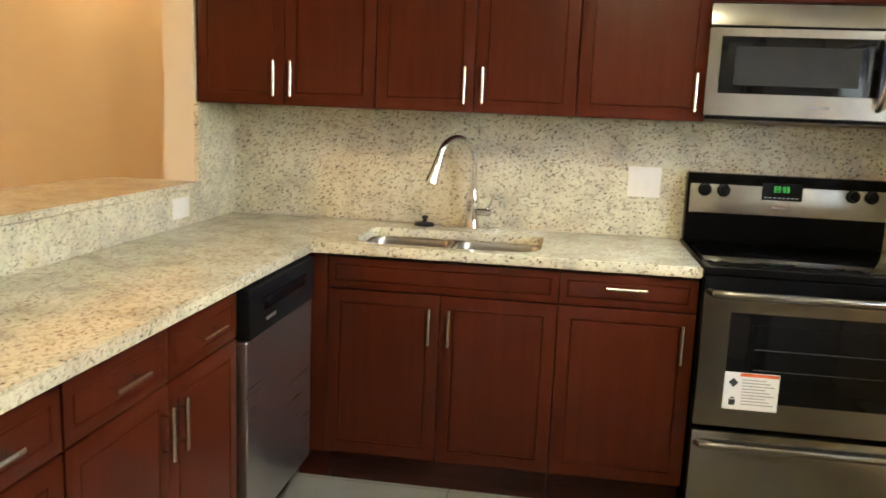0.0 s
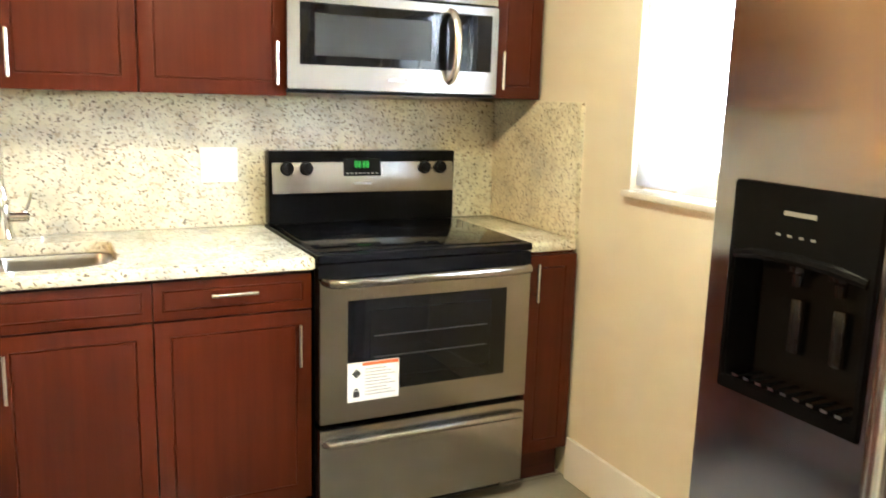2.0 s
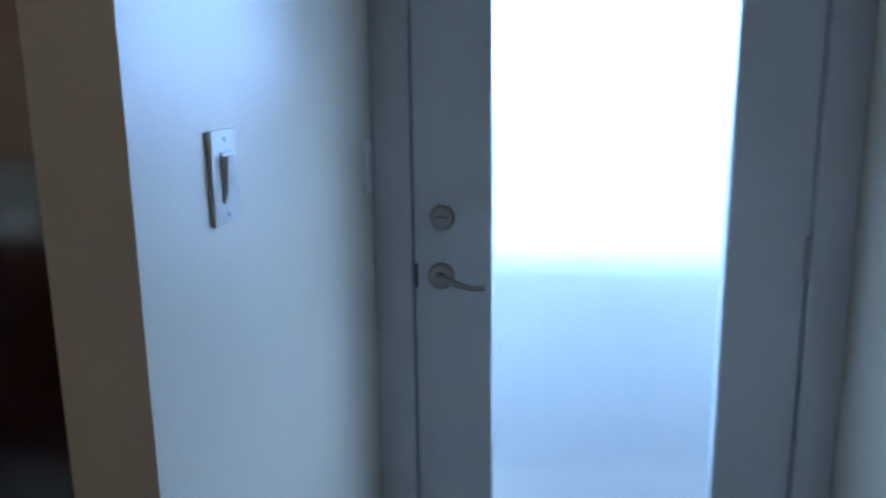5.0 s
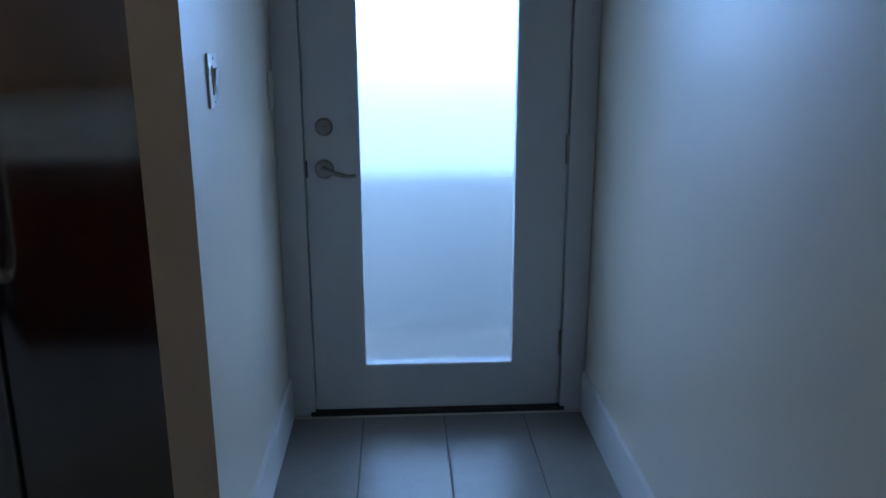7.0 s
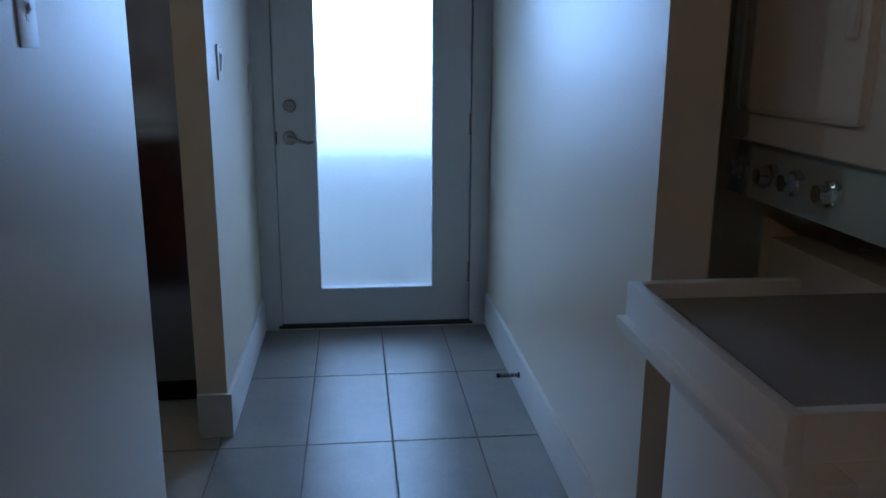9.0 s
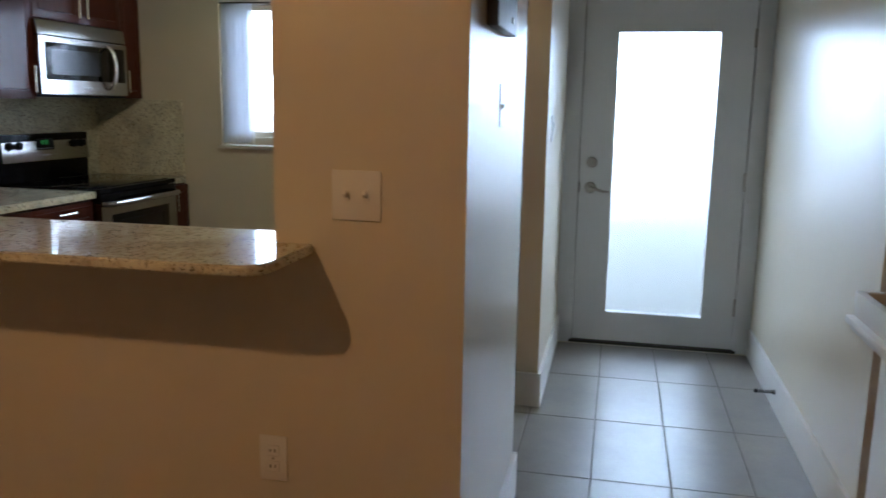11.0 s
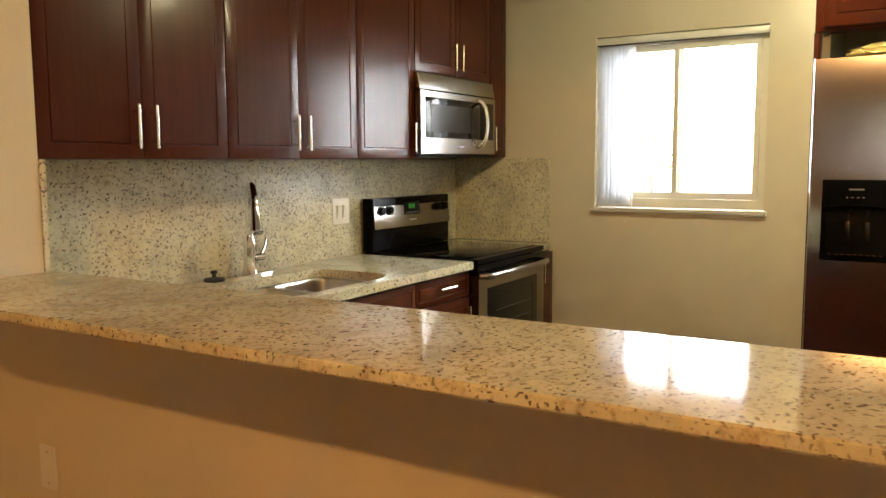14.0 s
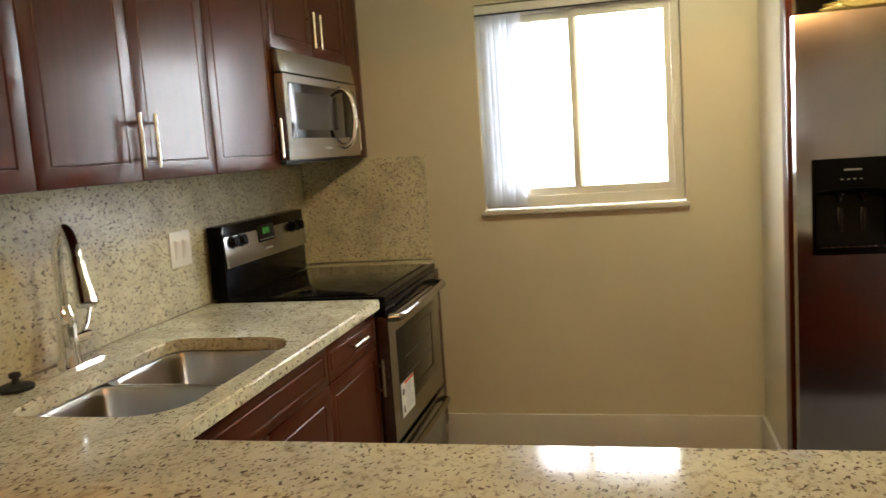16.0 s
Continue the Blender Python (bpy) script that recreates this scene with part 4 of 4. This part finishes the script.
# ---- refrigerator ----
def build_fridge():
    f = thing("refrigerator", (3.06, -2.50, 0), "stainless side-by-side refrigerator with black water dispenser", "refrigerator")
    xf, xb, y0, y1, ym = 2.675, 2.742, -2.044, -2.905, -2.426
    z0, z1 = 0.09, 1.760
    part("body", box(2.745, 3.44, y0 - 0.046, y1 + 0.008, 0.03, 1.745, 0.004), GREYBODY, f)
    part("base_grille", box(2.70, 2.744, y0 - 0.046, y1 + 0.008, 0.0, 0.085, 0.003), BLACKPLASTIC, f)
    da, db, dz0, dz1 = -2.094, -2.335, 0.985, 1.298

    def bowed(ya, yb, za, zb):
        """A door leaf with a gently bowed front."""
        bm = bmesh.new()
        n = 14
        cols = []
        for k in range(n + 1):
            y = ya + (yb - ya) * k / n
            s = (y - y0) / (y1 - y0)
            e = min(k, n - k) / n
            edge = 0.010 * max(0, 1 - e * n / 1.0) if (abs(y - y0) < 1e-6 or abs(y - y1) < 1e-6 or abs(abs(y - ym) - 0.003) < 1e-4) else 0
            x = xf + 0.010 * (2 * s - 1) ** 2 - 0.004 + edge
            cols.append([bm.verts.new(p) for p in ((x, y, za), (x, y, zb), (xb, y, zb), (xb, y, za))])
        for a, b in zip(cols, cols[1:]):
            for j in range(4):
                bm.faces.new((a[j], a[(j + 1) % 4], b[(j + 1) % 4], b[j]))
        bm.faces.new(cols[0])
        bm.faces.new(cols[-1][::-1])
        bmesh.ops.recalc_face_normals(bm, faces=bm.faces[:])
        return bm

    def welded(bm):
        bmesh.ops.remove_doubles(bm, verts=bm.verts[:], dist=1e-5)
        return bm

    left = part("freezer_door", welded(join(bowed(y0, da, z0, z1), bowed(db, ym + 0.003, z0, z1), bowed(da, db, z0, dz0), bowed(da, db, dz1, z1))), STEEL_Y, f, "narrow stainless freezer door")
    right = part("fridge_door", bowed(ym - 0.003, y1, z0, z1), STEEL_Y, f, "wide stainless refrigerator door")
    for door, yh in ((left, -2.392), (right, -2.462)):
        xs = xf + 0.0
        part("handle", tube(eased([(xs + 0.004, yh, 1.452), (xs - 0.020, yh, 1.445), (xs - 0.038, yh, 1.42), (xs - 0.047, yh, 1.36), (xs - 0.050, yh, 1.13), (xs - 0.047, yh, 0.90), (xs - 0.038, yh, 0.845), (xs - 0.020, yh, 0.818), (xs + 0.004, yh, 0.810)]), 0.0148, 14), NICKEL, door, "long curved stainless handle")
    dp = part("dispenser", ring_x(xf - 0.008, xb - 0.012, (da, db, dz0, dz1), (da - 0.012, db + 0.012, 1.006, 1.195), 0.003), BLACK, left, "glossy black water and ice dispenser")
    part("alcove", box(xb - 0.0115, xb - 0.003, da - 0.002, db + 0.002, dz0 + 0.004, dz1 - 0.004), BLACKPLASTIC, left, "dark dispenser alcove")
    part("hood", tube([(xf - 0.004, da - 0.014, 1.190), (xf - 0.010, da - 0.06, 1.198), (xf - 0.012, (da + db) / 2, 1.201), (xf - 0.010, db + 0.06, 1.198), (xf - 0.004, db + 0.014, 1.190)], 0.008, 8), BLACK, left)
    for yy in (-2.185, -2.255):
        part("paddle", join(box(xb - 0.030, xb - 0.020, yy + 0.010, yy - 0.010, 1.055, 1.135, 0.004), lathe([(0.018, 0.0), (0.017, -0.008), (0.009, -0.014), (0.008, -0.03)], (xb - 0.032, yy, 1.185), "z", 12)), plain("dispenser_paddle", (0.012, 0.013, 0.018), 0.2) if "dispenser_paddle" not in bpy.data.materials else bpy.data.materials["dispenser_paddle"], left, "dark dispenser paddle")
    for k in range(9):
        part("drip_slat", box(xf - 0.008, xb - 0.02, da - 0.03 - 0.022 * k, da - 0.04 - 0.022 * k, 1.009, 1.013), CHROME, left, "shiny drip grille")
    part("badge", box(xf - 0.0095, xf - 0.0082, -2.188, -2.240, 1.258, 1.264), GREYINK, left)
    part("button_print", join(*[box(xf - 0.0095, xf - 0.0082, -2.178 - 0.019 * i, -2.185 - 0.019 * i, 1.229, 1.232) for i in range(4)]), GREYINK, left)
    # film on top of the fridge
    random.seed(4)
    bag = bmesh.new()
    bmesh.ops.create_icosphere(bag, subdivisions=4, radius=1.0)
    for v in bag.verts:
        n = noise.noise(v.co * 2.2) * 0.5 + abs(noise.noise(v.co * 6)) * 0.35
        v.co *= 1 + 0.45 * n
        v.co = Vector((2.80 + v.co.x * 0.05, -2.36 + v.co.y * 0.19, 1.790 + v.co.z * 0.033))
        v.co.z = max(v.co.z, 1.7625)
    solid("plastic_bag", bag, BAG, "crumpled gold plastic film lying on the refrigerator", "plastic bag")


build_dishwasher()
build_range()
build_microwave()
build_fridge()


# ---- laundry closet ----
def build_laundry():
    c = thing("laundry_cabinet", (0.88, -4.3, 0), "white boxed laundry ledge with moulded trim and recessed top", "cabinet")
    x0, x1, y = 0.56, 1.15, -4.02
    part("body", join(box(x0 + 0.02, x1 - 0.16, y - 0.02, -4.10, 0, 0.80, 0.003), box(x0 + 0.02, x0 + 0.05, -4.10, -4.56, 0, 0.80, 0.003)), WHITE, c)
    part("corner_post", join(box(x0 - 0.005, x0 + 0.045, y - 0.012, y - 0.06, 0, 0.775, 0.004), box(x0 + 0.006, x0 + 0.034, y - 0.004, y - 0.012, 0.0, 0.77, 0.003)), WHITE, c)
    part("moulding", join(box(x0 - 0.064, x1 + 0.012, y + 0.032, y - 0.06, 0.802, 0.824, 0.005), box(x0 - 0.064, x0 + 0.02, y - 0.06, -4.3, 0.802, 0.824, 0.005), box(x0 - 0.018, x1 + 0.01, y + 0.016, y - 0.04, 0.782, 0.802, 0.004)), WHITE, c)
    part("rim", join(box(x0 - 0.012, x1 + 0.01, y + 0.012, y - 0.012, 0.824, 0.894, 0.003), box(x0 - 0.012, x0 + 0.012, y - 0.012, -4.36, 0.824, 0.894, 0.003), box(x1 - 0.014, x1 + 0.01, y - 0.012, -4.36, 0.824, 0.894, 0.003)), WHITE, c)
    part("top", box(x0 + 0.012, x1 - 0.014, y - 0.012, -4.56, 0.842, 0.862), plain("worn_ledge_top", (0.30, 0.27, 0.24), 0.6), c, "worn grey recessed top")
    d = thing("dryer", (1.32, -4.75, 0), "white stacked washer and dryer inside the closet", "dryer")
    X0, X1, Y = 0.98, 1.66, -4.38
    part("washer_body", box(X0, X1, -5.05, Y - 0.19, 0.0, 0.86, 0.01), APPLIANCE, d)
    part("dryer_body", box(X0, X1, -5.05, Y - 0.04, 1.125, 1.95, 0.012, 3), APPLIANCE, d)
    dd = part("dryer_door", box(X0 + 0.10, X1 - 0.09, Y - 0.04, Y - 0.022, 1.20, 1.78, 0.02, 4), APPLIANCE, d)
    part("door_grip", box(X0 + 0.13, X0 + 0.16, Y - 0.022, Y - 0.008, 1.36, 1.52, 0.006), APPLIANCE, dd)
    p = part("control_panel", moved(box(X0, X1, -0.012, 0.03, 0.0, 0.135, 0.003), Matrix.Translation((0, Y - 0.07, 0.985)) @ Matrix.Rotation(radians(10), 4, "X") @ Matrix.Rotation(radians(180), 4, "Z") @ Matrix.Translation((-X0 - X1, 0, 0))), PANELBLUE, d, "blue-grey control panel with four knobs")
    for kx in (1.20, 1.34, 1.45, 1.59):
        part("knob", lathe([(0.030, 0), (0.028, 0.012), (0.021, 0.016), (0.019, 0.040), (0.003, 0.042)], (kx, Y - 0.066, 1.055), "y", 18), CHROME, p, "shiny round knob")


def build_louvre_door():
    d = thing("louvred_door", (-0.2, -3.99, 0), "cream wooden louvred bifold closet door", "door")
    x0, x1, y = -0.45, -0.01, -4.03
    w, t = 0.052, 0.030
    part("stile", box(x0, x0 + w, y, y - t, 0.02, 2.02, 0.003), WHITE, d)
    part("stile", box(x1 - w, x1, y, y - t, 0.02, 2.02, 0.003), WHITE, d)
    for a, b in ((0.02, 0.16), (0.70, 0.80), (1.93, 2.02)):
        part("rail", box(x0 + w, x1 - w, y - 0.002, y - t + 0.002, a, b, 0.002), WHITE, d)
    sl = box(x0 + w, x1 - w, -0.022, 0.022, -0.004, 0.004, 0.0015, 1)
    me = mesh_of("slat", sl, WHITE)
    for a, b in ((0.80, 1.93), (0.16, 0.70)):
        n = int((b - a) / 0.033)
        for k in range(n):
            s = part("slat", me, WHITE, d)
            s.matrix_basis = Matrix.Translation((0, y - t / 2, a + 0.018 + k * (b - a - 0.01) / n)) @ Matrix.Rotation(radians(-38), 4, "X")
    return d


build_laundry()
build_louvre_door()
wall_slabs("wall_closet_front", "plain pale wall past the louvred closet", (BX0, -0.46, -4.02, -4.12, 0, CEIL))


# ---- hall fittings ----
def build_hall_fittings():
    s = thing("door_stop", (2.62, HY2 + BT, 0.085), "dark spring door stop on the baseboard", "door stop")
    y0 = HY2 + BT
    coil = [(2.62 + 0.007 * math.cos(a), y0 + 0.004 + 0.075 * a / (2 * math.pi * 14), 0.085 + 0.007 * math.sin(a)) for a in np.linspace(0, 2 * math.pi * 14, 150)]
    part("spring", tube(coil, 0.0016, 5), BRONZE, s)
    part("base", lathe([(0.013, 0), (0.012, 0.004), (0.006, 0.006)], (2.62, y0, 0.085), "y", 14), BRONZE, s)
    part("tip", lathe([(0.009, 0), (0.010, 0.008), (0.007, 0.014)], (2.62, y0 + 0.077, 0.085), "y", 14), RUBBER, s)
    t = thing("intercom", (0.80, HY, 1.6), "dark grey intercom box on the hall wall", "intercom")
    y = HY - 0.0003
    part("case", box(0.63, 0.96, y - 0.030, y, 1.575, 1.80, 0.005, 3), GREYBODY, t)
    part("speaker_slot", join(*[box(0.68, 0.91, y - 0.0315, y - 0.0302, z, z + 0.006) for z in (1.69, 1.705, 1.72, 1.735)]), BLACKPLASTIC, t)
    part("button", box(0.85, 0.88, y - 0.034, y - 0.0302, 1.60, 1.615, 0.001), SCREW, t, "pale call button")


build_hall_fittings()


# ---- ceiling lamps ----
def ceiling_lamp(x, y, label):
    c = thing("ceiling_lamp", (x, y, CEIL), label, "ceiling lamp", "ceiling lamps")
    # Unseen pan with a deep rim, added to block the bulb's upward light.
    part("pan_shield", lathe([(0.06, 0), (0.20, -0.012), (0.245, -0.05), (0.255, -0.105), (0.250, -0.106), (0.238, -0.055), (0.195, -0.020), (0.02, -0.016)], (x, y, CEIL - 0.001)), WHITE, c, "unseen shallow white pan added to keep light off the ceiling")
    b = part("bulb", lathe([(0.012, 0.0), (0.014, -0.02), (0.026, -0.045), (0.030, -0.065), (0.022, -0.085), (0.002, -0.092)], (x, y, CEIL - 0.032)), LAMPGLASS, c, "lit bulb")
    b.visible_shadow = False
    return c


ceiling_lamp(2.30, -1.85, "round ceiling lamp lit over the kitchen")
ceiling_lamp(-1.30, -2.08, "round ceiling lamp lit over the living room")


# ---- shrub outside ----
def build_bush(x, y, r, h, seed):
    random.seed(seed)
    t = thing("bush", (x, y, -0.2), "leafy green bush in the sun outside", "bush", "bushes outside")
    part("trunk", join(*[tube([(x, y, -0.2), (x + 0.1 * math.cos(a), y + 0.1 * math.sin(a), h * 0.35), (x + r * 0.6 * math.cos(a), y + r * 0.6 * math.sin(a), h * 0.8)], [0.03, 0.02, 0.006], 7) for a in (0.3, 1.7, 2.9, 4.1, 5.3)]), BARK, t)
    bm = bmesh.new()
    for k in range(520):
        u = Vector((random.gauss(0, 1), random.gauss(0, 1), random.gauss(0, 1))).normalized() * random.uniform(0.45, 1.0) ** 0.5
        p = Vector((x + u.x * r * random.uniform(0.7, 1.1), y + u.y * r * random.uniform(0.7, 1.1), h * 0.62 + u.z * h * 0.42))
        a = Vector((random.gauss(0, 1), random.gauss(0, 1), random.gauss(0, 1))).normalized()
        b = a.orthogonal().normalized()
        s = random.uniform(0.08, 0.16)
        vs = [bm.verts.new(p + q) for q in (-a * s, b * s * 0.45, a * s, -b * s * 0.45)]
        bm.faces.new(vs)
    part("crown", bm, LEAF, t)


build_bush(30.0, 6.6, 1.3, 2.5, 1)

# ---- floors, last ----
floor = thing("floor", (1.9, -2.0, 0), "grey-beige porcelain tile floor with thin joints", "floor", kind="structure")
part("grout_bed", box(LX, 3.62, BY0, BY1, -0.05, -0.0025), GROUT, floor)
tile_me = mesh_of("tile", box(-0.303, 0.303, -0.1475, 0.1475, -0.012, 0.0, 0.0018, 1), TILE)
for i in range(-2, 5):
    for j in range(-4, 13):
        cx, cy = 1.3575 + 0.61 * i, -3.44 + 0.30 * j
        if not (LX + 0.1 < cx < 3.55 and BY0 < cy < 0):
            continue
        t = part("tile", tile_me, TILE, floor)
        t.matrix_basis = Matrix.Translation((cx, cy, 0))
wood = thing("floor_living", (-1.8, -2.7, 0), "brown wooden plank floor of the living room", "floor", kind="structure")
part("subfloor", box(BX0, LX - 0.001, BY0, BY1, -0.05, -0.004), SUBFLOOR, wood)
plank_meshes = {}
for i in range(49):
    cx, y = LX - 0.07 - 0.13 * i, BY1 - 0.02
    length = 0.4 * (1 + (2 * i) % 3)
    while y - BY0 > 0.1:
        length = round(min(length, y - BY0 - 0.002), 3)
        if length not in plank_meshes:
            plank_meshes[length] = mesh_of("plank", box(-0.064, 0.064, -length / 2 + 0.001, length / 2 - 0.001, -0.012, 0.0, 0.0015, 1), OAK)
        p = part("plank", plank_meshes[length], OAK, wood)
        p.matrix_basis = Matrix.Translation((cx, y - length / 2, 0))
        y, length = y - length, 1.2
